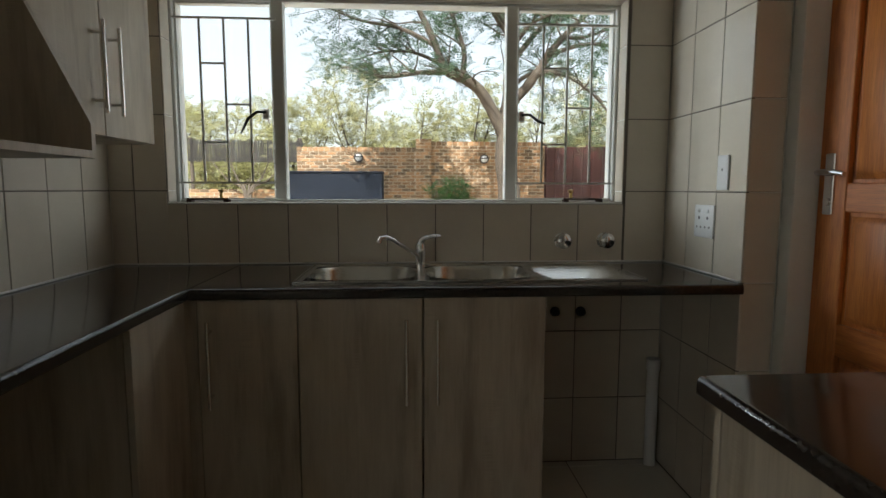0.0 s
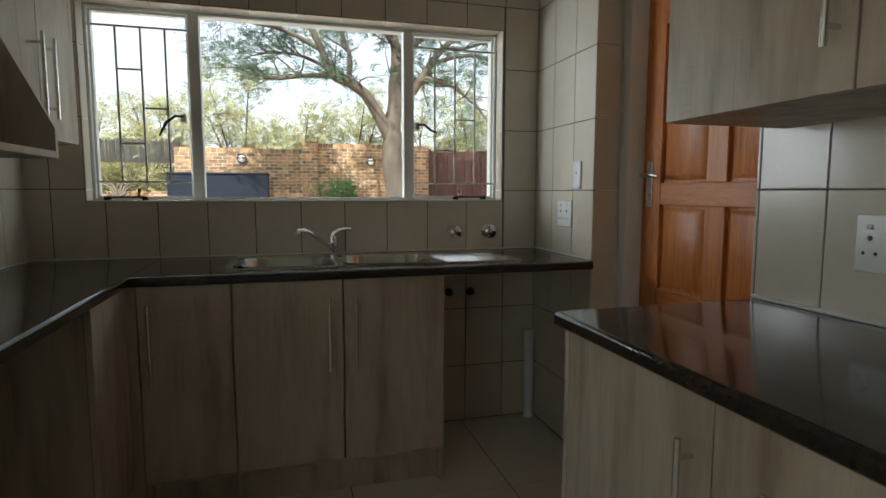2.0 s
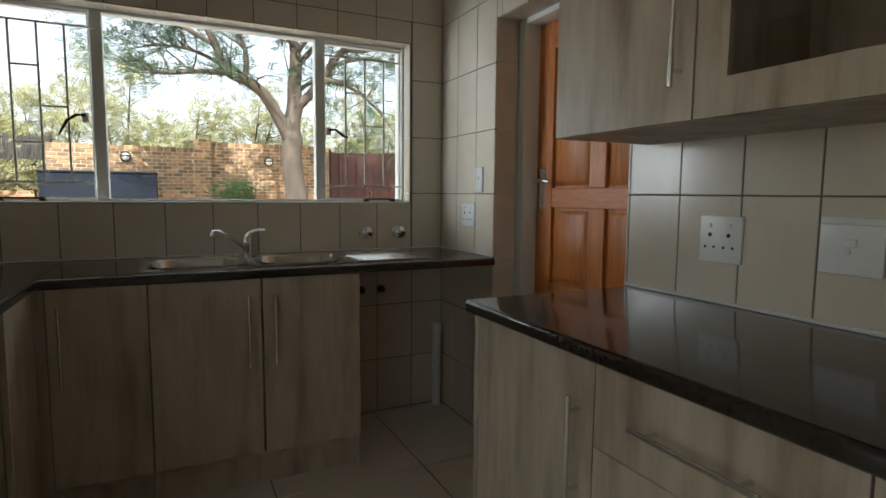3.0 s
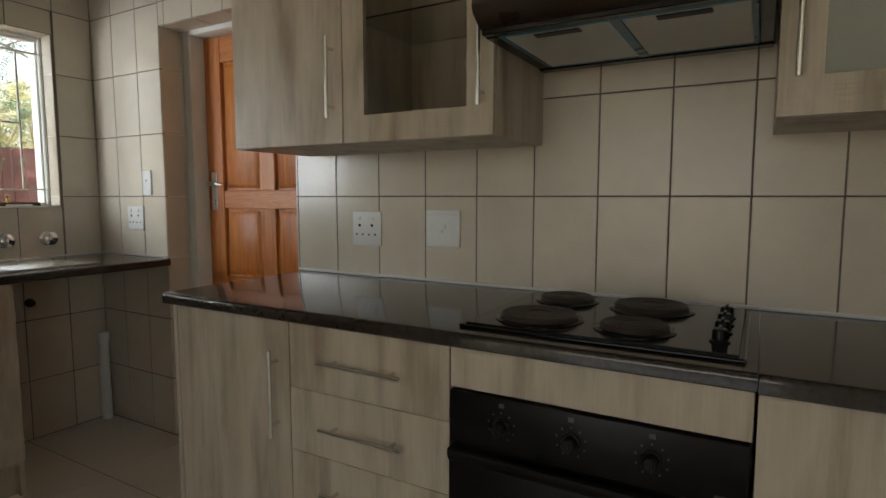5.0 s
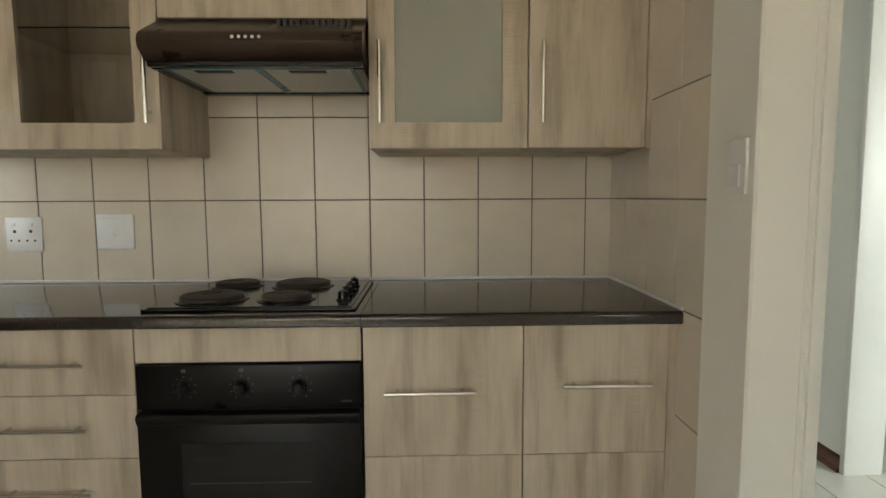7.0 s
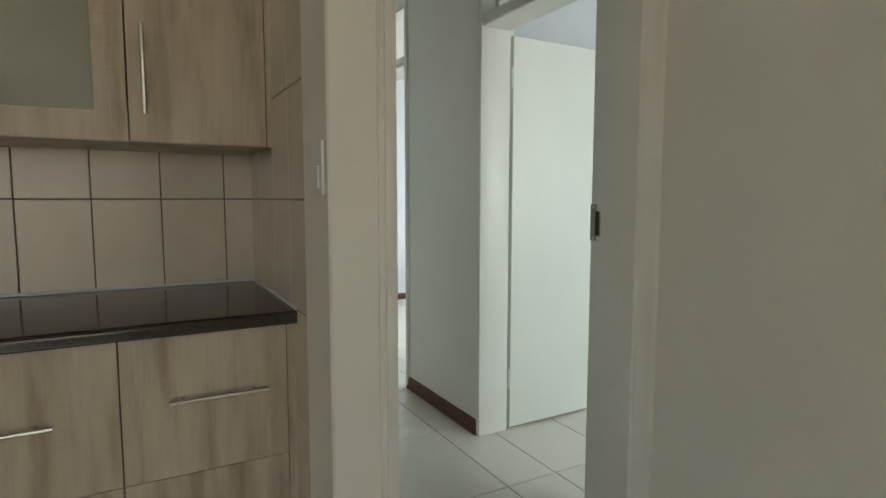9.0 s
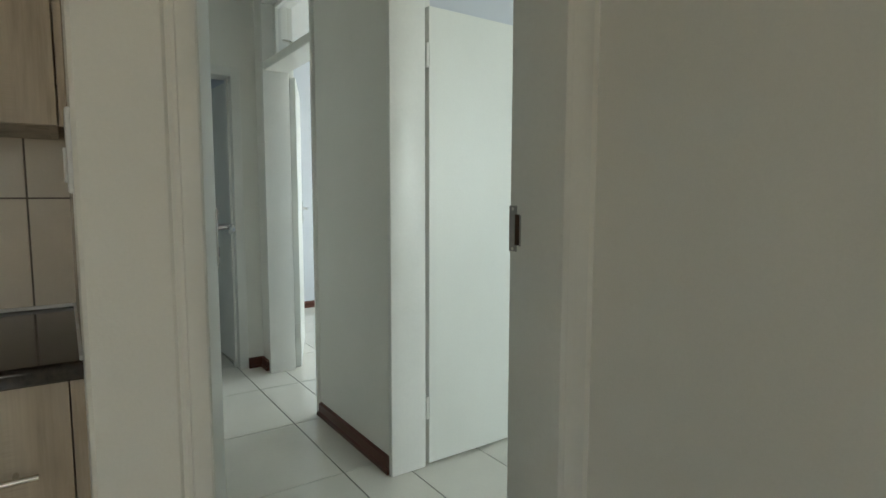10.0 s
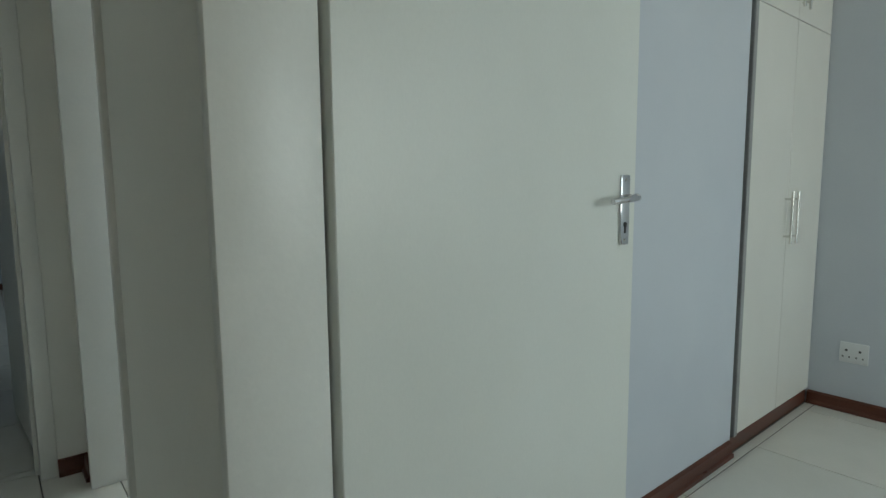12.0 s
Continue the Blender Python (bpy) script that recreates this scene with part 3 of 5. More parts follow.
# ---- kitchen window ----
def kitchen_window():
    ob = tagged(thing("window_1", (-1.14, 0.1, 1.16), "white steel casement window with burglar bars", "window"), kind="structure")
    y0, y1 = 0.088, 0.128
    part("window_frame", boxes((-2.083, -2.068, y0, y1, 1.157, 1.994), (-0.209, -0.194, y0, y1, 1.157, 1.994), (-2.068, -0.209, y0, y1, 1.157, 1.167), (-2.068, -0.209, y0, y1, 1.980, 1.994), (-1.671, -1.621, y0 - 0.008, y1 + 0.004, 1.167, 1.980), (-0.688, -0.638, y0 - 0.008, y1 + 0.004, 1.167, 1.980), bevel=0.003), M_ENAMEL, ob)
    for x0, x1 in ((-2.068, -1.671), (-0.638, -0.209)):
        sash = part("sash", boxes((x0, x0 + 0.009, 0.105, 0.14, 1.167, 1.980), (x1 - 0.009, x1, 0.105, 0.14, 1.167, 1.980), (x0 + 0.009, x1 - 0.009, 0.105, 0.14, 1.167, 1.173), (x0 + 0.009, x1 - 0.009, 0.105, 0.14, 1.971, 1.980)), M_ENAMEL, ob)
        p = part("pane", boxes((x0 + 0.009, x1 - 0.009, 0.122, 0.125, 1.173, 1.971)), M_GLASS, sash)
        p.visible_shadow = False
    p = part("pane", boxes((-1.621, -0.688, 0.110, 0.113, 1.167, 1.980)), M_GLASS, ob)
    p.visible_shadow = False
    part("window_sill", boxes((-2.084, -0.191, -0.004, 0.088, 1.149, 1.157), bevel=0.003), M_ENAMEL, ob, "white window sill")
    # bars before the side lights
    for x0, x1 in ((-2.052, -1.660), (-0.634, -0.212)):
        w = x1 - x0
        bm = bmesh.new()
        b = 0.004
        for z in (1.238, 1.905):
            box(bm, x0 - 0.012, x1 + 0.012, 0.066, 0.075, z - b, z + b)
        for k in (1, 2, 3):
            x = x0 + w * (0.245, 0.495, 0.745)[k - 1]
            box(bm, x - b, x + b, 0.0665, 0.0745, 1.242, 1.901)
        for k, z in ((1, 1.725), (2, 1.56), (1, 1.405)):
            a, c = x0 + w * (0.245, 0.495)[k - 1], x0 + w * (0.495, 0.745)[k - 1]
            box(bm, a + b, c - b, 0.067, 0.074, z - b, z + b)
        part("burglar_bar", bm, M_ENAMEL, ob, "white steel burglar bars")
    for x, s in ((-1.70, -1), (-0.618, 1)):
        handle = part("catch", boxes((x - 0.014, x + 0.014, 0.07, 0.098, 1.50, 1.545), bevel=0.005), M_STEEL, ob, "steel window catch")
        part("catch_lever", tube(bmesh.new(), [(x, 0.068, 1.53), (x + s * 0.03, 0.05, 1.528), (x + s * 0.065, 0.045, 1.50), (x + s * 0.095, 0.044, 1.44 if s < 0 else 1.49)], [0.005, 0.006, 0.007, 0.004]), M_DARK, handle)
    for x0, x1, k in ((-2.03, -1.86, -1.89), (-0.43, -0.26, -0.40)):
        stay = part("stay", boxes((x0, x1, 0.052, 0.064, 1.166, 1.174), (x0, x0 + 0.02, 0.05, 0.09, 1.157, 1.168), (x1 - 0.02, x1, 0.05, 0.09, 1.157, 1.168), bevel=0.001), M_RUST, ob, "dark worn steel casement stay")
        bm = bmesh.new()
        lathe(bm, ((0.004, 0), (0.009, 0.003), (0.006, 0.012), (0.006, 0.022), (0.011, 0.027), (0.012, 0.034), (0.004, 0.038)), Matrix.Translation((k, 0.058, 1.174)), 14)
        part("stay_knob", bm, M_BRASS, stay, "worn brass knob")
    return ob


kitchen_window()


# ---- kitchen units ----
def bar_handle(parent, a, b, out, r=0.006):
    """A straight bar on two posts; out is the way off the front."""
    a, b, out = Vector(a), Vector(b), Vector(out)
    d = (b - a).normalized()
    bm = bmesh.new()
    rod(bm, a + out, b + out, r)
    for p in (a + d * 0.035, b - d * 0.035):
        rod(bm, p, p + out, r * 0.85, seg=10)
    return part("handle", bm, M_STEEL, parent, "brushed steel bar handle")


OUT_E, OUT_N, OUT_W = (-0.032, 0, 0), (0, -0.032, 0), (0.032, 0, 0)


def east_unit(y0, y1, label, fronts, plinth=True):
    """A floor unit on the stove wall; fronts: (z0, z1, handle a, handle b)."""
    ob = thing("base_cabinet", (-0.3, (y0 + y1) / 2, 0), label, "kitchen cabinet", "grey oak floor units on the stove wall")
    parts("side_panel", [(-0.580, -0.02, y1 + 0.001, y1 + 0.017, 0.10, 0.866), (-0.580, -0.02, y0 - 0.017, y0 - 0.001, 0.10, 0.866)], M_OAK, ob)
    parts("bottom_panel", [(-0.578, -0.02, y1 + 0.017, y0 - 0.017, 0.10, 0.116)], M_OAK, ob)
    parts("back_panel", [(-0.036, -0.02, y1 + 0.017, y0 - 0.017, 0.116, 0.866)], M_OAK, ob)
    for k, (z0, z1, a, b, name) in enumerate(fronts):
        f = part(name, boxes((-0.600, -0.582, y1 + 0.0006, y0 - 0.0006, z0, z1), bevel=0.0008), M_OAK, ob)
        if a:
            bar_handle(f, a, b, OUT_E)
    if plinth:
        part("plinth", boxes((-0.545, -0.53, y1 + 0.001, y0 - 0.001, 0.0, 0.10)), M_OAK, ob)
    return ob


east_unit(-1.495, -1.977, "grey oak cabinet with one tall door and bar handle", [(0.105, 0.864, (-0.60, -1.932, 0.53), (-0.60, -1.932, 0.778), "door")])
end_panel = solid("end_panel", boxes((-0.602, -0.003, -1.494, -1.476, 0.0, 0.866), bevel=0.001), M_OAK, "grey oak end panel closing the run of cabinets", "end panel")
zs = (0.105, 0.318, 0.498, 0.678, 0.864)
east_unit(-1.979, -2.486, "grey oak drawer unit with four drawers and bar handles", [(a + 0.001, b - 0.001, (-0.60, -2.108, (0.22, 0.409, 0.589, 0.769)[k]), (-0.60, -2.364, (0.22, 0.409, 0.589, 0.769)[k]), "drawer_front") for k, (a, b) in enumerate(zip(zs, zs[1:]))])
east_unit(-3.106, -3.548, "grey oak unit with two deep drawers and bar handles", [(0.105, 0.489, (-0.60, -3.165, 0.335), (-0.60, -3.415, 0.335), "drawer_front"), (0.4905, 0.864, (-0.60, -3.165, 0.680), (-0.60, -3.415, 0.680), "drawer_front")])
east_unit(-3.550, -3.955, "grey oak unit with two deep drawers beside the wall", [(0.105, 0.489, (-0.60, -3.655, 0.345), (-0.60, -3.90, 0.345), "drawer_front"), (0.4905, 0.864, (-0.60, -3.655, 0.694), (-0.60, -3.90, 0.694), "drawer_front")])
solid("filler_strip", boxes((-0.598, -0.58, -3.981, -3.957, 0.0, 0.866)), M_OAK, "narrow grey oak filler strip against the tiled wall", "filler strip")


def oven():
    ob = thing("built_in_oven", (-0.3, -2.795, 0), "black glass-fronted electric oven built in under the hob", "oven")
    y0, y1 = -3.101, -2.489
    part("housing", boxes((-0.58, -0.04, y0 + 0.002, y1 - 0.002, 0.10, 0.84)), M_OVEN, ob)
    part("fascia", boxes((-0.600, -0.582, y0, y1, 0.766, 0.864), bevel=0.001), M_OAK, ob, "grey oak panel over the oven")
    ctrl = part("control_panel", boxes((-0.612, -0.582, y0 + 0.003, y1 - 0.003, 0.640, 0.762), bevel=0.004, seg=2), M_OVEN, ob)
    for y in (-2.622, -2.777, -2.935):
        bm = bmesh.new()
        m = Matrix.Translation((-0.612, y, 0.700)) @ Matrix.Rotation(radians(-90), 4, "Y")
        lathe(bm, ((0.021, 0), (0.021, 0.004), (0.0165, 0.007), (0.015, 0.022), (0.011, 0.025)), m, 24)
        box(bm, -0.641, -0.63, y - 0.0035, y + 0.0035, 0.686, 0.714)
        part("knob", bm, M_OVEN, ctrl)
        bm = bmesh.new()
        for k in range(9):
            a = radians(-150 + k * 37.5)
            p = Vector((-0.6125, y + 0.031 * math.sin(a), 0.700 + 0.031 * math.cos(a)))
            box(bm, p.x - 0.0004, p.x, p.y - 0.002, p.y + 0.002, p.z - 0.002, p.z + 0.002)
        box(bm, -0.6129, -0.6124, y - 0.006, y + 0.006, 0.742, 0.752)
        part("dial_mark", bm, M_MARK, ctrl, "pale printed dial marks")
    part("badge", boxes((-0.6129, -0.6124, -3.075, -3.045, 0.654, 0.660)), M_MARK, ctrl)
    door = part("oven_door", boxes((-0.618, -0.582, y0 + 0.003, y1 - 0.003, 0.165, 0.630), bevel=0.005, seg=2), M_OVEN, ob)
    part("door_glass", boxes((-0.6195, -0.6178, y0 + 0.12, y1 - 0.12, 0.23, 0.545), bevel=0.0006), M_OVENGLASS, door)
    bm = bmesh.new()
    prism(bm, ((-0.6175, 0.596), (-0.624, 0.604), (-0.628, 0.616), (-0.627, 0.625), (-0.622, 0.629), (-0.6175, 0.629)), "y", y0 + 0.005, y1 - 0.005)
    part("door_grip", bm, M_OVEN, door)
    part("rack", boxes(*[(-0.6205, -0.6198, y0 + 0.14, y1 - 0.14, z, z + 0.003) for z in (0.33, 0.43)]), M_DARK, door)
    part("lower_panel", boxes((-0.600, -0.582, y0, y1, 0.105, 0.160), bevel=0.001), M_OAK, ob)
    part("plinth", boxes((-0.545, -0.53, y0, y1, 0.0, 0.10)), M_OAK, ob)
    return ob


oven()


def bullnose(bm, u0, u1, z0, z1):
    """Outline of a worktop with a rounded front at u0 and a square back at u1."""
    s = 1 if u1 > u0 else -1
    r = 0.012
    pts = [(u1, z0), (u1, z1)]
    pts += [(u0 + s * (r - r * math.sin(a)), z1 - r + r * math.cos(a)) for a in [radians(15 * k) for k in range(7)]]
    pts += [(u0, z0 + 0.004), (u0 + s * 0.004, z0)]
    return pts


top_east = thing("worktop", (-0.3, -2.7, 0.866), "dark speckled polished worktop over the stove-wall units", "worktop")
part("slab", prism(bmesh.new(), bullnose(None, -0.628, -0.001, 0.866, 0.900), "y", -3.104, -1.462), M_STONE, top_east)
part("slab", prism(bmesh.new(), bullnose(None, -0.630, -0.001, 0.864, 0.900), "y", -3.981, -3.1055), M_STONE, top_east)
part("sealant", boxes((-0.007, 0.0, -3.975, -1.44, 0.9005, 0.911), (-0.63, -0.007, -3.981, -3.974, 0.9005, 0.911), bevel=0.002), M_SILICONE, top_east, "white silicone bead")


def hob():
    ob = thing("electric_hob", (-0.3, -2.78, 0.9), "black four-plate electric hob with side knobs", "hob")
    y0, y1, x0, x1 = -3.085, -2.495, -0.575, -0.055
    part("tray", boxes((x0, x1, y0, y1, 0.9005, 0.909), (x0 + 0.012, x1 - 0.012, y0 + 0.012, y1 - 0.012, 0.908, 0.912), bevel=0.003), M_BLACK, ob)
    for x, y, r in ((-0.445, -2.645, 0.09), (-0.19, -2.635, 0.0725), (-0.20, -2.86, 0.09), (-0.45, -2.865, 0.0725)):
        bm = bmesh.new()
        lathe(bm, ((r + 0.014, 0.0), (r + 0.014, 0.002), (r + 0.006, 0.006), (r + 0.002, 0.005)), Matrix.Translation((x, y, 0.912)), 40)
        ring = part("plate_ring", bm, M_BLACK, ob)
        bm = bmesh.new()
        prof = [(r, -0.006), (r, 0.011), (r - 0.005, 0.015)]
        for q in range(1, 5):
            rr = r - 0.005 - q * (r - 0.035) / 5
            prof += [(rr + 0.002, 0.015), (rr + 0.001, 0.0138), (rr - 0.001, 0.0138), (rr - 0.002, 0.015)]
        prof += [(0.028, 0.015), (0.026, 0.012)]
        lathe(bm, prof, Matrix.Translation((x, y, 0.914)), 40)
        part("hot_plate", bm, M_PLATE, ob, "dark cast-iron hot plate")
    for k in range(4):
        x = -0.47 + k * 0.085
        bm = bmesh.new()
        lathe(bm, ((0.02, 0.0), (0.02, 0.003), (0.0155, 0.006), (0.0145, 0.024), (0.012, 0.027)), Matrix.Translation((x, -3.035, 0.912)), 20)
        box(bm, x - 0.013, x + 0.013, -3.038, -3.032, 0.936, 0.944)
        part("knob", bm, M_BLACK, ob)
    return ob


hob()


def hood():
    ob = thing("cooker_hood", (-0.25, -2.797, 1.59), "dark brown slimline cooker hood over the hob", "cooker hood")
    y0, y1 = -3.108, -2.490
    prof = ((-0.003, 1.592), (-0.455, 1.600), (-0.470, 1.606), (-0.500, 1.628), (-0.507, 1.645), (-0.498, 1.668), (-0.480, 1.680), (-0.362, 1.744), (-0.003, 1.744))
    part("shell", prism(bmesh.new(), prof, "y", y0, y1), M_HOOD, ob)
    part("rim", boxes((-0.46, -0.435, y0 + 0.004, y1 - 0.004, 1.586, 1.600), (-0.06, -0.02, y0 + 0.004, y1 - 0.004, 1.580, 1.596), (-0.435, -0.06, y0 + 0.004, y0 + 0.035, 1.584, 1.598), (-0.435, -0.06, y1 - 0.035, y1 - 0.004, 1.584, 1.598), bevel=0.002), M_BLACK, ob)
    mid = (y0 + y1) / 2
    for a, b in ((y0 + 0.047, mid - 0.012), (mid + 0.012, y1 - 0.047)):
        f = part("grease_filter", boxes((-0.425, -0.075, a, b, 1.585, 1.592), bevel=0.002), M_FILTER, ob, "grey mesh grease filter")
        part("filter_catch", boxes((-0.415, -0.385, (a + b) / 2 - 0.055, (a + b) / 2 + 0.055, 1.582, 1.586), bevel=0.002), M_DARK, f)
    parts("blue_tape", [(-0.432, -0.066, mid - 0.0115, mid + 0.0115, 1.583, 1.590), (-0.432, -0.066, y0 + 0.036, y0 + 0.046, 1.584, 1.590), (-0.432, -0.066, y1 - 0.046, y1 - 0.036, 1.584, 1.590), (-0.434, -0.426, y0 + 0.047, mid - 0.012, 1.584, 1.590), (-0.434, -0.426, mid + 0.012, y1 - 0.047, 1.584, 1.590), (-0.074, -0.066, y0 + 0.047, mid - 0.012, 1.584, 1.590), (-0.074, -0.066, mid + 0.012, y1 - 0.047, 1.584, 1.590)], M_BLUEFILM, ob, "blue protective film strip")
    for k in range(12):
        y = -2.86 - k * 0.0185
        part("vent_slot", boxes((-0.425, -0.395, y - 0.005, y + 0.005, 1.7085, 1.7285)), M_DARK, ob)
    for k in range(5):
        y = -2.752 - k * 0.0185
        bm = bmesh.new()
        rod(bm, (-0.500, y, 1.655), (-0.5075, y, 1.6555), 0.0052, seg=14)
        part("button", bm, M_CHROME, ob, "small chrome push button")
    return ob


hood()


def wall_cabinet(y0, y1, z0, z1, label, front, pane=None, pane_label=""):
    """An upper unit on the stove wall: open box of boards with one front."""
    ob = thing("wall_cabinet", (-0.17, (y0 + y1) / 2, z0), label, "kitchen cabinet", "grey oak wall units on the stove wall")
    t = 0.016
    parts("side_panel", [(-0.352, -0.001, y1, y1 + t, z0, z1), (-0.352, -0.001, y0 - t, y0, z0, z1)], M_OAK, ob)
    parts("bottom_panel", [(-0.352, -0.001, y1 + t, y0 - t, z0, z0 + t)], M_OAK, ob)
    parts("top_panel", [(-0.352, -0.001, y1 + t, y0 - t, z1 - t, z1)], M_OAK, ob)
    parts("back_panel", [(-0.012, -0.001, y1 + t, y0 - t, z0 + t, z1 - t)], M_OAK, ob)
    x0, x1 = -0.372, -0.354
    kind, hy = front
    if kind == "door":
        f = part("door", boxes((x0, x1, y1 + 0.0015, y0 - 0.0015, z0 + 0.001, z1), bevel=0.0012), M_OAK, ob)
    else:
        part("glass_shelf", boxes((-0.325, -0.014, y1 + t + 0.001, y0 - t - 0.001, 1.728, 1.733)), M_SMOKE, ob)
        w, e = 0.078, 0.0015
        f = part("glazed_door", boxes((x0, x1, y1 + e, y1 + w, z0 + 0.001, z1), (x0, x1, y0 - w, y0 - e, z0 + 0.001, z1), (x0, x1, y1 + w, y0 - w, z0 + 0.001, z0 + w), (x0, x1, y1 + w, y0 - w, z1 - w, z1)), M_OAK, ob)
        g = part("glass_pane", boxes((-0.362, -0.358, y1 + w - 0.004, y0 - w + 0.004, z0 + w - 0.004, z1 - w + 0.004)), pane, f, pane_label)
        g.visible_shadow = False
    if hy:
        bar_handle(f, (-0.372, hy, 1.435), (-0.372, hy, 1.675), OUT_E)
    return ob


wall_cabinet(-1.520, -1.991, 1.362, 2.09, "grey oak wall cabinet with a plain door", ("door", -1.957))
wall_cabinet(-1.993, -2.487, 1.362, 2.09, "grey oak wall cabinet with a clear glazed door", ("glass", -2.457), M_SMOKE, "clear glass pane")
wall_cabinet(-2.489, -3.110, 1.746, 2.09, "low grey oak wall cabinet above the cooker hood", ("door", None))
wall_cabinet(-3.112, -3.596, 1.362, 2.09, "grey oak wall cabinet with a glazed door, a reflection tinted into its pane", ("glass", -3.146), M_REFLECT_TINT, "glass pane tinted pale green to stand for a reflection")
wall_cabinet(-3.598, -3.964, 1.362, 2.09, "grey oak wall cabinet with a plain door beside the wall", ("door", -3.637))
solid("filler_strip", boxes((-0.370, -0.352, -3.981, -3.966, 1.362, 2.09)), M_OAK, "narrow grey oak filler strip against the tiled wall", "filler strip")

# window run
def north_unit(x0, x1, label, doors):
    ob = thing("base_cabinet", ((x0 + x1) / 2, -0.3, 0), label, "kitchen cabinet", "grey oak floor units under the window")
    parts("side_panel", [(x0, x0 + 0.016, -0.56, -0.02, 0.0, 0.866), (x1 - 0.016, x1, -0.56, -0.02, 0.0, 0.866)], M_OAK, ob)
    parts("bottom_panel", [(x0 + 0.016, x1 - 0.016, -0.56, -0.02, 0.13, 0.146)], M_OAK, ob)
    parts("back_panel", [(x0 + 0.016, x1 - 0.016, -0.036, -0.02, 0.146, 0.866)], M_OAK, ob)
    for a, b, hx in doors:
        f = part("door", boxes((a + 0.0015, b - 0.0015, -0.58, -0.562, 0.150, 0.864), bevel=0.0012), M_OAK, ob)
        bar_handle(f, (hx, -0.58, 0.52), (hx, -0.58, 0.80), OUT_N)
    part("plinth", boxes((x0 + 0.017, x1 - 0.017, -0.525, -0.51, 0.0, 0.129)), M_OAK, ob)
    return ob


north_unit(-1.463, -0.662, "grey oak sink cabinet with two doors", [(-1.463, -1.066, -1.118), (-1.063, -0.662, -1.018)])
north_unit(-1.775, -1.465, "narrow grey oak cabinet with one door in the corner", [(-1.775, -1.465, -1.735)])
solid("filler_strip", boxes((-1.828, -1.777, -0.582, -0.564, 0.0, 0.866)), M_OAK, "narrow grey oak filler strip in the inner corner", "filler strip")
corner = thing("base_cabinet", (-2.05, -0.7, 0), "grey oak corner cabinet on the side wall", "kitchen cabinet")
parts("side_panel", [(-2.30, -1.83, -0.93, -0.914, 0.0, 0.866), (-2.30, -1.83, -0.60, -0.584, 0.13, 0.866)], M_OAK, corner)
parts("bottom_panel", [(-2.30, -1.83, -0.914, -0.60, 0.13, 0.146)], M_OAK, corner)
part("door", boxes((-1.828, -1.81, -0.928, -0.584, 0.150, 0.864), bevel=0.0012), M_OAK, corner)
part("plinth", boxes((-1.88, -1.865, -0.914, -0.584, 0, 0.13)), M_OAK, corner)
solid("end_panel", boxes((-2.30, -1.81, -1.512, -1.494, 0.0, 0.866), bevel=0.001), M_OAK, "grey oak end panel beside the appliance bay", "end panel")

top_north = thing("worktop", (-1.5, -0.3, 0.866), "dark speckled polished worktop under the window, turning along the side wall", "worktop")
NF = -0.592
SX0, SX1, SY0, SY1 = -1.475, -0.305, -0.475, -0.05
bm = prism(bmesh.new(), bullnose(None, NF, SY0, 0.866, 0.900), "x", -1.795, -0.002)
box(bm, -1.795, SX0, SY0, -0.001, 0.866, 0.900)
box(bm, SX1, -0.002, SY0, -0.001, 0.866, 0.900)
box(bm, SX0, SX1, SY1, -0.001, 0.866, 0.900)
part("slab", bm, M_STONE, top_north)
part("slab", prism(bmesh.new(), bullnose(None, -1.795, -2.31, 0.866, 0.900), "y", -1.512, -0.001), M_STONE, top_north)
part("sealant", boxes((-2.305, -0.007, -0.007, 0.0, 0.9005, 0.908), (-0.007, 0.0, -0.565, -0.0, 0.9005, 0.908), (-2.31, -2.303, -1.51, -0.007, 0.9005, 0.908), bevel=0.002), M_SILICONE, top_north, "white silicone bead")


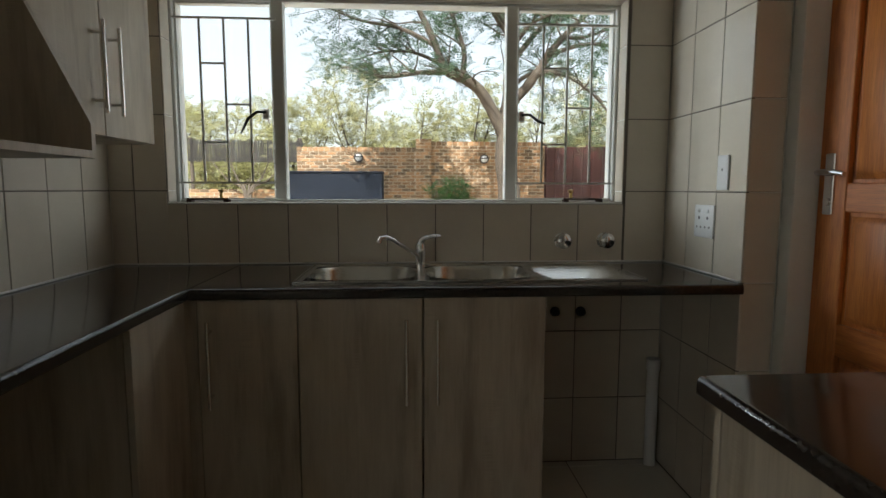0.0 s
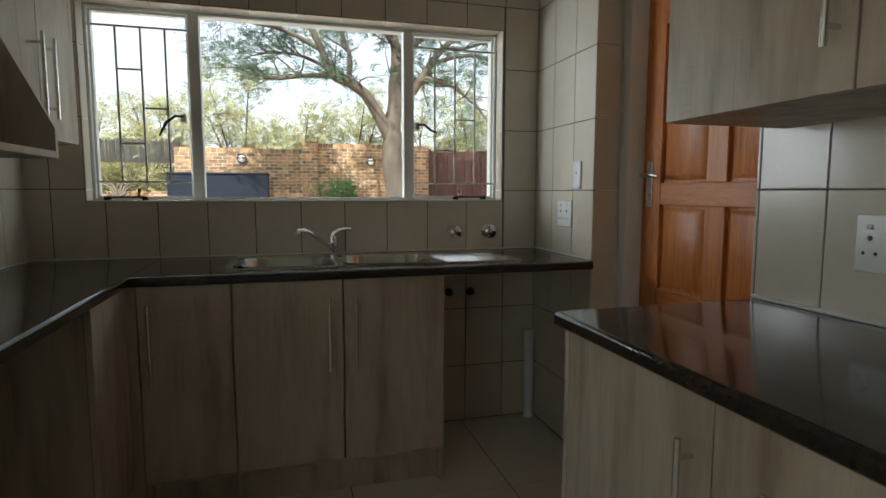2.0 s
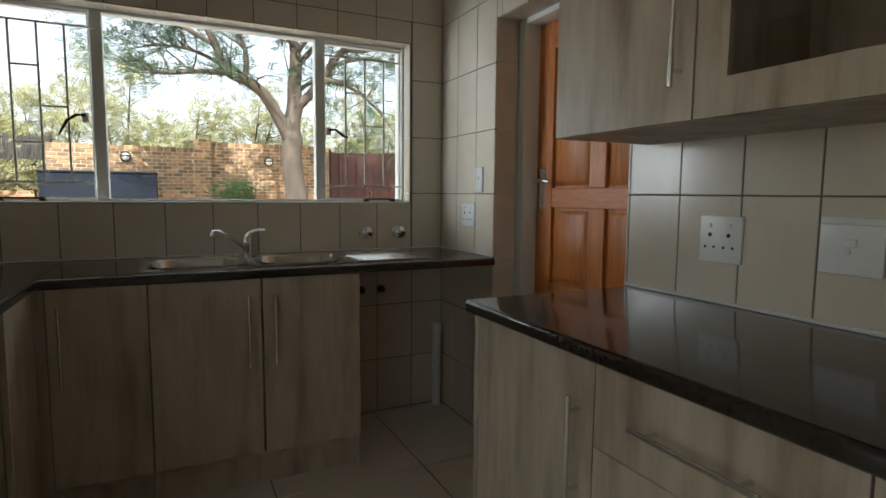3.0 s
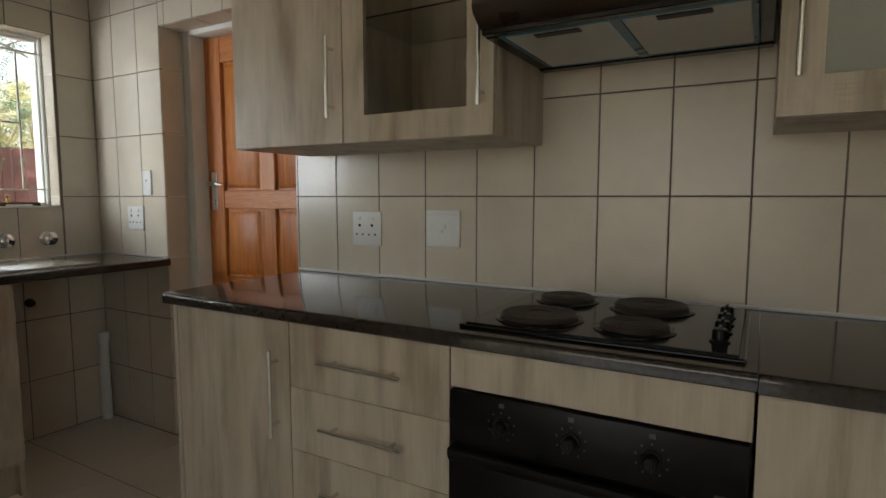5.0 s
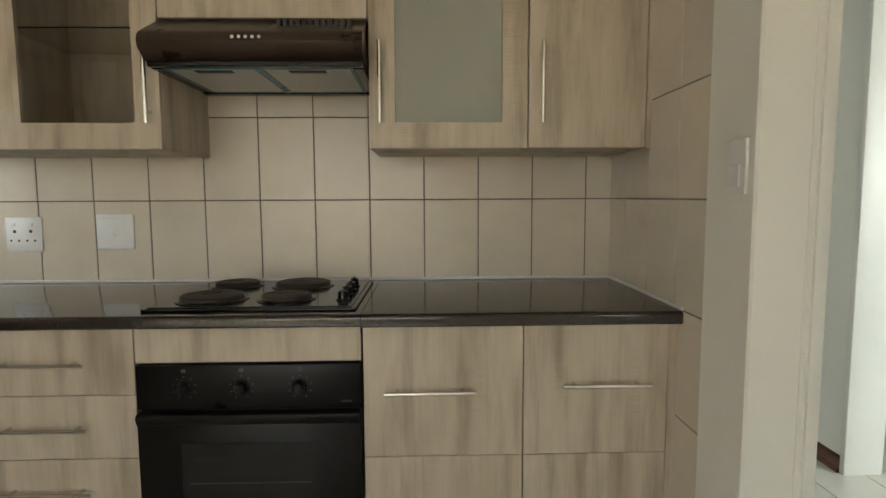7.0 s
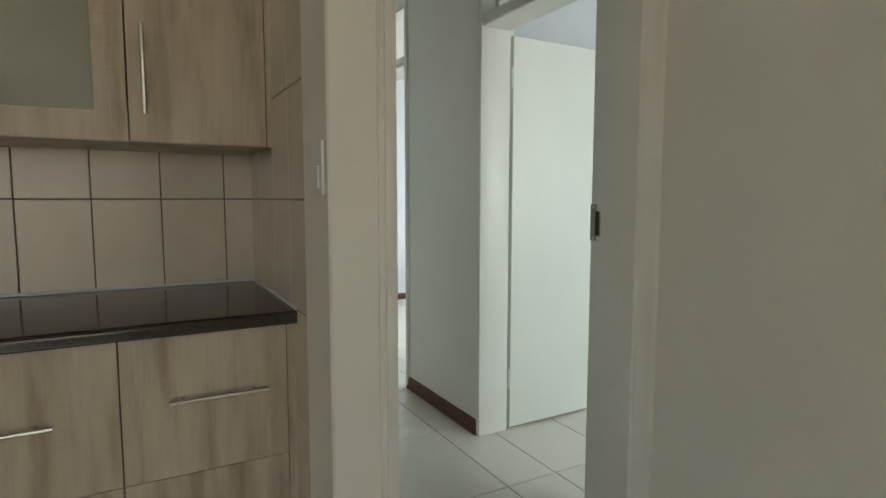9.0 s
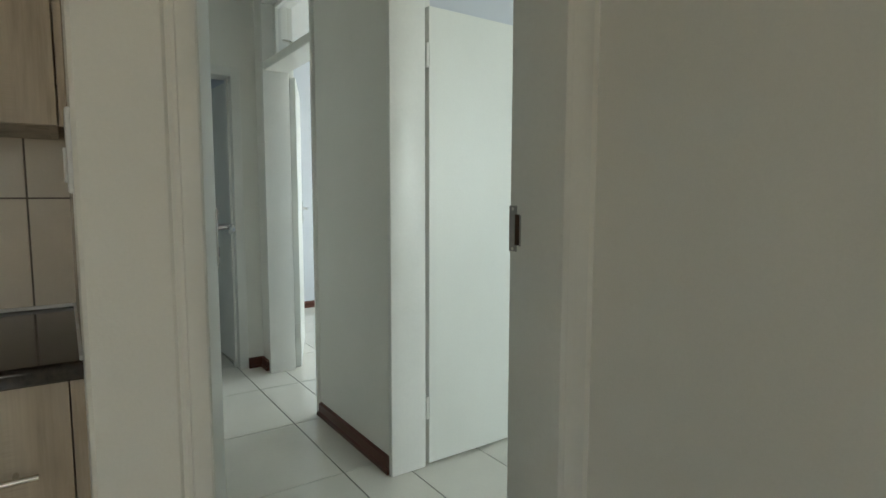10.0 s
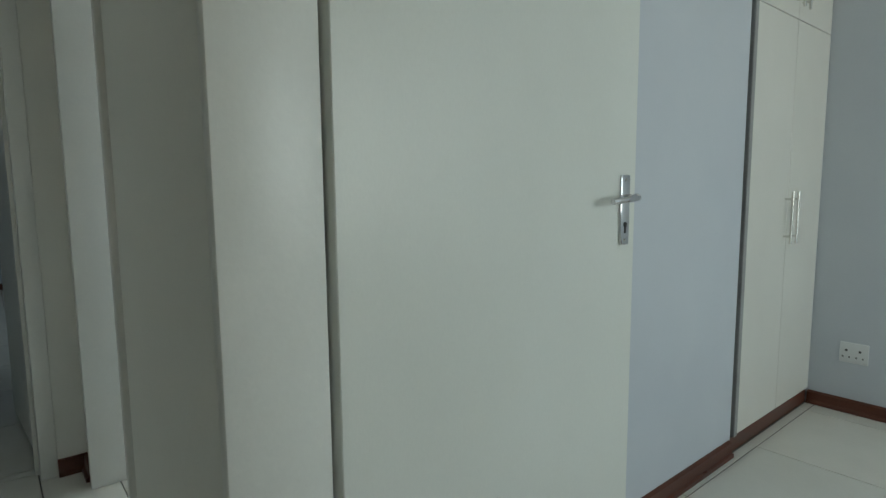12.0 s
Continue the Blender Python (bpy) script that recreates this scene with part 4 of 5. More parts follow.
def sink():
    ob = thing("kitchen_sink", (-0.89, -0.26, 0.9), "stainless steel double-bowl sink with a ribbed drainer", "sink")
    x0, x1, y0, y1, z = -1.495, -0.285, -0.495, -0.03, 0.9035
    bowls = ((-1.468, -1.078), (-1.045, -0.655))
    by0, by1 = -0.462, -0.115
    rim = boxes((x0, x1, y0, by0, 0.9005, z), (x0, x1, by1, y1, 0.9005, z), (x0, bowls[0][0], by0, by1, 0.9005, z), (bowls[0][1], bowls[1][0], by0, by1, 0.9005, z), (bowls[1][1], -0.640, by0, by1, 0.9005, z), (-0.305, x1, by0, by1, 0.9005, z))
    box(rim, x0, x1, y0, y0 + 0.006, z, z + 0.003)
    box(rim, x0, x1, y1 - 0.006, y1, z, z + 0.003)
    box(rim, x0, x0 + 0.006, y0, y1, z, z + 0.003)
    box(rim, x1 - 0.006, x1, y0, y1, z, z + 0.003)
    part("deck", rim, M_SINK, ob)
    for a, b in bowls:
        bm = bmesh.new()
        rings = []
        for inset, d, r in ((-0.004, 0.0025, 0.13), (0.002, 0.001, 0.125), (0.008, -0.010, 0.12), (0.016, -0.12, 0.11), (0.028, -0.145, 0.10), (0.055, -0.155, 0.075), (0.11, -0.158, 0.03)):
            ring = []
            for cx, cy, a0 in ((b - inset - r, by1 - inset - r, 0), (a + inset + r, by1 - inset - r, 90), (a + inset + r, by0 + inset + r, 180), (b - inset - r, by0 + inset + r, 270)):
                for k in range(7):
                    q = radians(a0 + 15 * k)
                    ring.append(bm.verts.new((cx + r * math.cos(q), cy + r * math.sin(q), z + d)))
            rings.append(ring)
        n = len(rings[0])
        for p, q in zip(rings, rings[1:]):
            for k in range(n):
                bm.faces.new((p[k], p[(k + 1) % n], q[(k + 1) % n], q[k]))
        bm.faces.new(rings[-1])
        part("bowl", bm, M_SINK, ob)
        bm = bmesh.new()
        lathe(bm, ((0.035, 0), (0.035, 0.002), (0.028, 0.003), (0.02, 0.001)), Matrix.Translation(((a + b) / 2, (by0 + by1) / 2, z - 0.158)), 20)
        part("waste", bm, M_CHROME, ob)
    # drainer: a shallow tray with slanting ribs
    drainer = part("drainer", boxes((-0.640, -0.305, by0, by1, 0.9002, 0.9015)), M_SINK, ob)
    for k in range(8):
        y = by0 + 0.03 + k * 0.041
        bm = prism(bmesh.new(), ((y - 0.0115, 0.9012), (y - 0.002, 0.9058), (y + 0.002, 0.9058), (y + 0.0115, 0.9012)), "x", -0.632 + 0.006 * abs(4 - k), -0.325 - 0.010 * (k % 3))
        part("rib", bm, M_SINK, drainer)
    return ob


sink()


def mixer_tap():
    ob = thing("mixer_tap", (-1.06, -0.085, 0.9035), "chrome single-lever mixer tap with a swivel spout", "tap")
    m = Matrix.Translation((-1.06, -0.085, 0.9035))
    part("tap_body", lathe(bmesh.new(), ((0.026, 0), (0.026, 0.004), (0.020, 0.008), (0.019, 0.035), (0.022, 0.04), (0.022, 0.078), (0.019, 0.088), (0.010, 0.095)), m), M_CHROME, ob)
    part("spout", tube(bmesh.new(), [(-1.06, -0.09, 0.93), (-1.085, -0.11, 0.955), (-1.13, -0.15, 0.988), (-1.17, -0.19, 1.018), (-1.195, -0.212, 1.029), (-1.215, -0.228, 1.026), (-1.221, -0.233, 1.008)], [0.009, 0.009, 0.008, 0.008, 0.0085, 0.010, 0.0098], 14), M_CHROME, ob)
    part("tap_lever", tube(bmesh.new(), [(-1.06, -0.085, 0.985), (-1.055, -0.088, 1.004), (-1.036, -0.098, 1.019), (-1.005, -0.112, 1.026), (-0.978, -0.122, 1.026)], [0.016, 0.014, 0.009, 0.007, 0.0055], 14), M_CHROME, ob)
    return ob


mixer_tap()
valve = thing("stop_valve", (-0.454, 0, 0.995), "round chrome appliance valve on the tiled wall", "valve", "chrome wall valves")
turn = Matrix.Translation((-0.454, 0, 0.995)) @ Matrix.Rotation(radians(90), 4, "X")
part("flange", lathe(bmesh.new(), ((0.033, 0), (0.033, 0.004), (0.022, 0.012), (0.016, 0.016)), turn), M_CHROME, valve)
part("valve_knob", lathe(bmesh.new(), ((0.016, 0.014), (0.017, 0.024), (0.031, 0.028), (0.034, 0.036), (0.033, 0.048), (0.026, 0.055), (0.012, 0.058)), turn, 10), M_CHROME, valve)
part("nozzle", rod(bmesh.new(), (-0.446, -0.05, 0.991), (-0.440, -0.066, 0.988), 0.010), M_DARK, valve)
copy_thing(valve, pose(-0.268, 0, 0.996))
for x in (-0.475, -0.362):
    g = thing("pipe_outlet", (x, 0, 0.685), "dark round pipe outlet in the tiled wall", "pipe outlet", "outlets under the worktop")
    part("collar", lathe(bmesh.new(), ((0.021, 0), (0.021, 0.006), (0.016, 0.010), (0.015, 0.03), (0.009, 0.032)), Matrix.Translation((x, 0, 0.685)) @ Matrix.Rotation(radians(90), 4, "X"), 20), M_DARK, g)
pipe = thing("waste_pipe", (-0.045, -0.045, 0), "white plastic standpipe in the corner on the floor", "pipe")
part("pipe", rod(bmesh.new(), (-0.045, -0.045, 0.0), (-0.045, -0.045, 0.476), 0.025, seg=20), M_PLASTIC, pipe)
part("socket_collar", rod(bmesh.new(), (-0.045, -0.045, 0.43), (-0.045, -0.045, 0.479), 0.029, seg=20), M_PLASTIC, pipe)

# side wall: wall cabinet and microwave shelf
wc = thing("wall_cabinet", (-2.15, -0.58, 1.37), "grey oak wall cabinet with two doors and bar handles", "kitchen cabinet")
parts("side_panel", [(-2.309, -2.045, -0.245, -0.23, 1.37, 2.09), (-2.309, -2.045, -0.92, -0.905, 1.37, 2.09)], M_OAK, wc)
parts("bottom_panel", [(-2.309, -2.045, -0.905, -0.245, 1.37, 1.386)], M_OAK, wc)
parts("top_panel", [(-2.309, -2.045, -0.905, -0.245, 2.074, 2.09)], M_OAK, wc)
for a, b, h in ((-0.92, -0.562, -0.607), (-0.559, -0.23, -0.513)):
    f = part("door", boxes((-2.043, -2.025, a + 0.001, b - 0.001, 1.371, 2.09), bevel=0.0012), M_OAK, wc)
    bar_handle(f, (-2.025, h, 1.435), (-2.025, h, 1.70), OUT_W)
shelf = thing("microwave_shelf", (-2.1, -1.24, 1.28), "grey oak open microwave shelf with sloping side boards", "shelf unit")
for y in (-0.957, -1.545):
    part("side_board", prism(bmesh.new(), ((-2.309, 1.284), (-1.857, 1.284), (-1.857, 1.365), (-2.06, 1.79), (-2.06, 2.09), (-2.309, 2.09)), "y", y, y + 0.016), M_OAK, shelf)
part("bottom_board", boxes((-2.309, -1.855, -1.529, -0.957, 1.284, 1.302), bevel=0.001), M_OAK, shelf)
part("top_board", boxes((-2.309, -2.06, -1.529, -0.957, 1.774, 1.79), (-2.309, -2.06, -1.529, -0.957, 2.074, 2.09)), M_OAK, shelf)


# ---- switches and sockets ----
def faceplate(name, origin, turn, w, h, label, holes=(), rockers=(), category="socket"):
    """Built facing -y about (0, 0, 0), then turned."""
    ob = thing(name, (0, 0, 0), label, category, "white wall plates")
    bm = boxes((-w / 2, w / 2, -0.009, 0, -h / 2, h / 2), bevel=0.004, seg=2)
    part("plate", bm, M_PLASTIC, ob)
    for x, z, a, b in rockers:
        part("rocker", boxes((x - a / 2, x + a / 2, -0.013, -0.008, z - b / 2, z + b / 2), bevel=0.0015), M_PLASTIC, ob)
    for x, z, r in holes:
        part("pin_hole", rod(bmesh.new(), (x, -0.0094, z), (x, -0.0085, z), r, seg=12), M_DARK, ob)
    ob.matrix_basis = pose(*origin, 0, 0, turn)
    return ob


S_HOLES = [(-0.032, 0.012, 0.006), (0.026, 0.012, 0.006)] + [(x, -0.022, 0.0042) for x in (-0.046, -0.018, 0.012, 0.040)]
faceplate("wall_socket", (0, -0.33, 1.095), -90, 0.135, 0.122, "white double wall socket on the tiled wall", S_HOLES, [(-0.034, 0.038, 0.014, 0.012), (0.028, 0.038, 0.014, 0.012)])
faceplate("wall_switch", (0, -0.437, 1.272), -90, 0.068, 0.122, "white isolator plate with a small button on the tiled wall", [(0, 0.01, 0.005)], [], "switch")
faceplate("wall_socket", (0, -1.797, 1.082), -90, 0.132, 0.130, "white double wall socket on the stove wall", S_HOLES, [(-0.034, 0.038, 0.014, 0.012), (0.028, 0.038, 0.014, 0.012)])
faceplate("stove_isolator", (0, -2.129, 1.091), -90, 0.137, 0.130, "white stove isolator switch on the stove wall", [], [(0, 0.008, 0.026, 0.020), (-0.004, -0.012, 0.012, 0.012), (0, 0.05, 0.132, 0.003)], "switch")
faceplate("light_switch", (-0.87, -3.980, 1.276), 180, 0.082, 0.122, "white light switch on the tiled wall by the doorway", [], [(0, -0.02, 0.045, 0.05)], "switch")
faceplate("wall_socket", (0.165, -8.22, 0.315), 180, 0.125, 0.106, "white wall socket low on the bedroom wall", S_HOLES, [])


# ---- bedroom wardrobe ----
ward = thing("built_in_wardrobe", (0.53, -7.76, 0), "white built-in wardrobe with steel bar handles", "wardrobe")
part("body", boxes((0.382, 0.715, -8.215, -7.325, 0.07, 2.69)), M_WARDROBE, ward)
part("side_trim", boxes((0.355, 0.382, -7.328, -7.298, 0.075, 2.69), bevel=0.002), M_EDGE, ward, "thin grey edge trim")
part("plinth", boxes((0.37, 0.382, -8.215, -7.29, 0.0, 0.07)), M_SKIRT, ward, "red-brown plinth")
for a, b, h in ((-7.770, -7.332, -7.738), (-8.214, -7.774, -7.808)):
    d = part("door", boxes((0.36, 0.38, a, b, 0.08, 1.925), bevel=0.0015), M_WARDROBE, ward)
    bar_handle(d, (0.36, h, 0.90), (0.36, h, 1.145), (-0.032, 0, 0))
    d = part("upper_door", boxes((0.36, 0.38, a, b, 1.929, 2.68), bevel=0.0015), M_WARDROBE, ward)
    bar_handle(d, (0.36, h, 1.97), (0.36, h, 2.17), (-0.032, 0, 0))

# ---- garden ----
def brick_wall(name, x0, x1, y, z0, z1, label, depth=0.22):
    """Mortar core; its bricks are laid over it at the end of the file."""
    return tagged(solid(name, boxes((x0, x1, y, y + depth, -0.22, z1)), M_MORTAR, label, "garden wall"), kind="structure")


garden_wall = brick_wall("garden_wall", -3.46, -0.74, 10.0, 0, 2.10, "ochre face-brick garden wall with a coping course")
garden_wall_high = brick_wall("garden_wall_high", -0.738, 1.95, 10.0, 0, 2.235, "higher ochre face-brick garden wall shaded by the tree")
garden_pier = tagged(solid("garden_pier", boxes((-0.90, -0.57, 9.88, 9.998, -0.22, 2.235)), M_MORTAR, "brick pier standing proud of the garden wall", "garden wall"), kind="structure")
low_wall = brick_wall("low_garden_wall", -9.0, -3.47, 9.4, 0, 1.19, "low ochre brick retaining wall of the garden")


def bulkhead(x, z):
    ob = thing("bulkhead_light", (x, 9.985, z), "round dark bulkhead lamp on the brick wall, unlit", "outdoor lamp", "garden wall lamps")
    m = Matrix.Translation((x, 9.985, z)) @ Matrix.Rotation(radians(90), 4, "X")
    part("housing", lathe(bmesh.new(), ((0.10, 0), (0.10, 0.03), (0.085, 0.045), (0.078, 0.03)), m, 24), M_REED, ob)
    part("lens", lathe(bmesh.new(), ((0.078, 0.02), (0.07, 0.045), (0.05, 0.06), (0.02, 0.066)), m, 24), M_PLASTIC, ob, "white glass lens")
    part("hood", boxes((x - 0.09, x + 0.09, 9.91, 9.97, z + 0.005, z + 0.03), bevel=0.01), M_DARK, ob)
    return ob


bulkhead(-2.14, 1.885)
bulkhead(0.60, 1.868)
tank = thing("steel_storage_box", (-2.7, 9.2, -0.22), "dark navy steel storage box standing before the brick wall", "storage box")
part("box_body", boxes((-3.42, -1.585, 8.9, 9.6, -0.22, 1.52), bevel=0.01), M_NAVY, tank)
part("lid", boxes((-3.44, -1.57, 8.88, 9.62, 1.52, 1.562), bevel=0.012), M_NAVY, tank)
gate = thing("maroon_sheet_fence", (3.6, 10.1, -0.22), "maroon painted sheet-steel fence beside the brick wall", "fence")
for k in range(9):
    x = 2.0 + k * 0.42
    part("sheet", boxes((x, x + 0.414, 10.05, 10.075, -0.15, 2.13 + 0.012 * k), (x + 0.19, x + 0.23, 10.035, 10.05, -0.15, 2.12 + 0.012 * k), bevel=0.004), M_MAROON, gate)
for k in range(5):
    part("post", boxes((1.97 + k * 0.94, 2.03 + k * 0.94, 10.08, 10.14, -0.22, 2.2), bevel=0.005), M_MAROON, gate)
for z in (0.3, 1.9):
    part("rail", boxes((2.0, 5.75, 10.076, 10.10, z, z + 0.05)), M_MAROON, gate)

reed = thing("reed_screen", (-4.8, 10.3, -0.22), "weathered grey reed screen on two poles", "screen")
bm = bmesh.new()
rng = random.Random(5)
for k in range(150):
    x = -5.85 + k * 0.0165
    rod(bm, (x, 10.3 + rng.uniform(-0.012, 0.012), 1.80 + rng.uniform(-0.02, 0.01)), (x + rng.uniform(-0.01, 0.01), 10.3, 2.27 + rng.uniform(-0.04, 0.03)), 0.009, seg=5)
tagged(part("reeds", bm, M_REED, reed), kind="stuff")
for z in (1.86, 2.2):
    part("batten", rod(bmesh.new(), (-5.9, 10.33, z), (-3.35, 10.33, z), 0.014, seg=8), M_REED, reed)
for x in (-5.8, -3.46):
    part("pole", rod(bmesh.new(), (x, 10.36, -0.22), (x, 10.36, 2.32), 0.04, seg=10), M_BARK, reed)


def leaf_cloud(rng, tips, per_tip, spread, size, droop):
    """Leaflets in two rows along short twigs at the tips."""
    vs, fs = [], []
    for tip, out in tips:
        for _ in range(per_tip):
            d = (Vector((rng.gauss(0, 1), rng.gauss(0, 1), rng.gauss(0, 0.7))) + out * 0.8).normalized()
            a = tip + Vector((rng.gauss(0, spread), rng.gauss(0, spread), rng.gauss(0, spread * 0.6)))
            side = d.cross(Vector((rng.gauss(0, 0.4), rng.gauss(0, 0.4), 1))).normalized()
            ln = rng.uniform(0.6, 1.3) * size * 4
            for k in range(5):
                p = a + d * ln * (k + 0.5) / 5 + Vector((0, 0, -droop * ((k + 1) / 5) ** 2))
                for s in (-1, 1):
                    w = (side * s + d * 0.35 + Vector((0, 0, -0.15))).normalized() * size * rng.uniform(0.7, 1.2)
                    t = d * size * 0.22
                    n = len(vs)
                    vs += [p - t * 0.4, p + w * 0.5 - t, p + w, p + w * 0.5 + t]
                    fs.append((n, n + 1, n + 2, n + 3))
    return vs, fs


def tree(name, label, base, limbs, seed, n_side, side_len, per_tip, spread, size, material, droop=0.03, group="", bark=M_BARK, up=0.25):
    """limbs: polylines of (x, y, z, radius); side shoots spring from their outer part and carry the leaves."""
    rng = random.Random(seed)
    ob = thing(name, base, label, "tree" if "shrub" not in name else "shrub", group)
    bm, tips = bmesh.new(), []
    for limb in limbs:
        pts = [Vector(p[:3]) for p in limb]
        fine, rad = [], []
        for i in range(len(pts) - 1):
            for k in range(4):
                f = k / 4
                p0, p1, p2, p3 = pts[max(i - 1, 0)], pts[i], pts[i + 1], pts[min(i + 2, len(pts) - 1)]
                q = 0.5 * (2 * p1 + (p2 - p0) * f + (2 * p0 - 5 * p1 + 4 * p2 - p3) * f * f + (3 * p1 - p0 - 3 * p2 + p3) * f ** 3)
                r = limb[i][3] * (1 - f) + limb[i + 1][3] * f
                fine.append(q + Vector((rng.gauss(0, r * 0.06), rng.gauss(0, r * 0.06), 0)))
                rad.append(r * rng.uniform(0.97, 1.04))
        fine.append(pts[-1])
        rad.append(limb[-1][3])
        tube(bm, fine, rad, 14 if rad[0] > 0.08 else 8)
        if limb[-1][3] > 0.05:
            continue
        start = len(fine) // 3
        for _ in range(n_side):
            i = rng.randrange(start, len(fine))
            along = (fine[min(i + 1, len(fine) - 1)] - fine[max(i - 1, 0)]).normalized()
            d = (Vector((rng.gauss(0, 1), rng.gauss(0, 1), rng.gauss(up, 0.6))) + along * 0.7).normalized()
            ln = side_len * rng.uniform(0.4, 1.2)
            p, path, rr = fine[i].copy(), [fine[i].copy()], [min(rad[i] * 0.6, 0.022)]
            for k in range(4):
                d = (d + Vector((rng.gauss(0, 0.28), rng.gauss(0, 0.28), rng.gauss(0.02, 0.22)))).normalized()
                p = p + d * ln / 4
                path.append(p.copy())
                rr.append(rr[0] * (1 - (k + 1) / 4.6))
                if k > 0:
                    tips.append((p.copy(), d.copy()))
            tube(bm, path, rr, 5)
    part("trunk", bm, bark, ob)
    vs, fs = leaf_cloud(rng, tips, per_tip, spread, size, droop)
    me = bpy.data.meshes.new("crown")
    me.from_pydata(vs, [], fs)
    me.materials.append(material)
    crown = new("crown", me)
    crown.parent = ob
    crown.matrix_parent_inverse = Matrix.Translation(-Vector(base))
    return ob


Y = 8.0
tree("acacia_tree", "tall acacia tree with a forked grey trunk and feathery leaves", (0.92, Y, -0.22), [
    [(0.98, Y, -0.25, 0.30), (0.86, Y, 0.6, 0.24), (0.76, Y, 1.4, 0.195), (0.72, Y, 2.2, 0.175), (0.74, Y, 2.6, 0.15)],
    [(0.70, Y, 2.15, 0.125), (0.50, Y - 0.05, 2.55, 0.11), (0.22, Y - 0.1, 2.98, 0.10), (-0.08, Y - 0.15, 3.17, 0.085), (-0.42, Y - 0.25, 3.30, 0.075), (-0.62, Y - 0.35, 3.75, 0.065), (-0.95, Y - 0.5, 4.35, 0.045), (-1.35, Y - 0.6, 4.9, 0.022)],
    [(-0.35, Y - 0.22, 3.27, 0.06), (-0.85, Y - 0.4, 3.22, 0.04), (-1.45, Y - 0.5, 3.12, 0.028), (-2.05, Y - 0.6, 3.25, 0.012)],
    [(-0.60, Y - 0.3, 3.7, 0.05), (-1.2, Y - 0.4, 3.95, 0.034), (-1.9, Y - 0.3, 4.1, 0.022), (-2.5, Y - 0.2, 4.35, 0.010)],
    [(-0.10, Y - 0.15, 3.2, 0.06), (-0.05, Y + 0.2, 3.8, 0.045), (-0.3, Y + 0.5, 4.6, 0.03), (-0.5, Y + 0.6, 5.3, 0.012)],
    [(0.74, Y, 2.5, 0.16), (0.80, Y, 3.1, 0.135), (0.82, Y + 0.05, 3.8, 0.10), (0.70, Y + 0.1, 4.5, 0.07), (0.62, Y + 0.1, 5.4, 0.03)],
    [(0.78, Y, 2.75, 0.10), (1.15, Y - 0.1, 3.15, 0.085), (1.55, Y - 0.2, 3.75, 0.06), (2.1, Y - 0.3, 4.3, 0.04), (2.7, Y - 0.3, 4.9, 0.016)],
    [(1.45, Y - 0.2, 3.6, 0.05), (2.1, Y - 0.4, 3.75, 0.034), (2.8, Y - 0.5, 3.6, 0.022), (3.4, Y - 0.6, 3.3, 0.01)],
    [(0.82, Y, 3.5, 0.06), (1.3, Y + 0.3, 4.1, 0.045), (1.8, Y + 0.4, 4.7, 0.025), (2.2, Y + 0.4, 5.3, 0.012)],
    [(0.80, Y, 3.9, 0.05), (0.3, Y - 0.2, 4.5, 0.035), (-0.1, Y - 0.4, 5.1, 0.02), (-0.5, Y - 0.5, 5.6, 0.01)],
    [(-0.9, Y - 0.5, 4.3, 0.04), (-1.6, Y - 0.6, 4.55, 0.03), (-2.2, Y - 0.6, 4.7, 0.02), (-2.9, Y - 0.6, 4.75, 0.008)],
    [(-0.2, Y - 0.1, 3.3, 0.04), (-0.9, Y + 0.3, 3.7, 0.03), (-1.5, Y + 0.4, 3.75, 0.02), (-2.0, Y + 0.4, 3.6, 0.008)],
    [(1.3, Y - 0.15, 3.35, 0.04), (1.75, Y - 0.5, 3.15, 0.028), (2.2, Y - 0.7, 2.75, 0.02), (2.5, Y - 0.8, 2.3, 0.008)],
    [(-1.3, Y - 0.6, 4.8, 0.03), (-1.8, Y - 0.7, 5.1, 0.02), (-2.4, Y - 0.7, 5.2, 0.008)],
    [(0.80, Y, 3.05, 0.05), (1.2, Y + 0.25, 3.35, 0.035), (1.75, Y + 0.4, 3.45, 0.022), (2.3, Y + 0.45, 3.2, 0.009)],
    [(1.7, Y - 0.2, 3.9, 0.04), (2.2, Y + 0.1, 4.0, 0.03), (2.8, Y + 0.2, 4.2, 0.02), (3.4, Y + 0.2, 4.15, 0.008)],
    [(0.82, Y + 0.05, 3.75, 0.045), (1.1, Y - 0.3, 4.1, 0.034), (1.5, Y - 0.5, 4.2, 0.022), (2.0, Y - 0.6, 4.05, 0.009)],
    [(0.76, Y + 0.05, 4.1, 0.04), (0.45, Y - 0.3, 4.3, 0.03), (0.1, Y - 0.5, 4.3, 0.02), (-0.25, Y - 0.6, 4.15, 0.008)],
    [(0.65, Y + 0.1, 4.4, 0.04), (0.2, Y + 0.3, 4.9, 0.03), (-0.5, Y + 0.4, 5.0, 0.02), (-1.2, Y + 0.4, 5.2, 0.008)],
], 11, 20, 0.85, 5, 0.11, 0.056, M_LEAF)

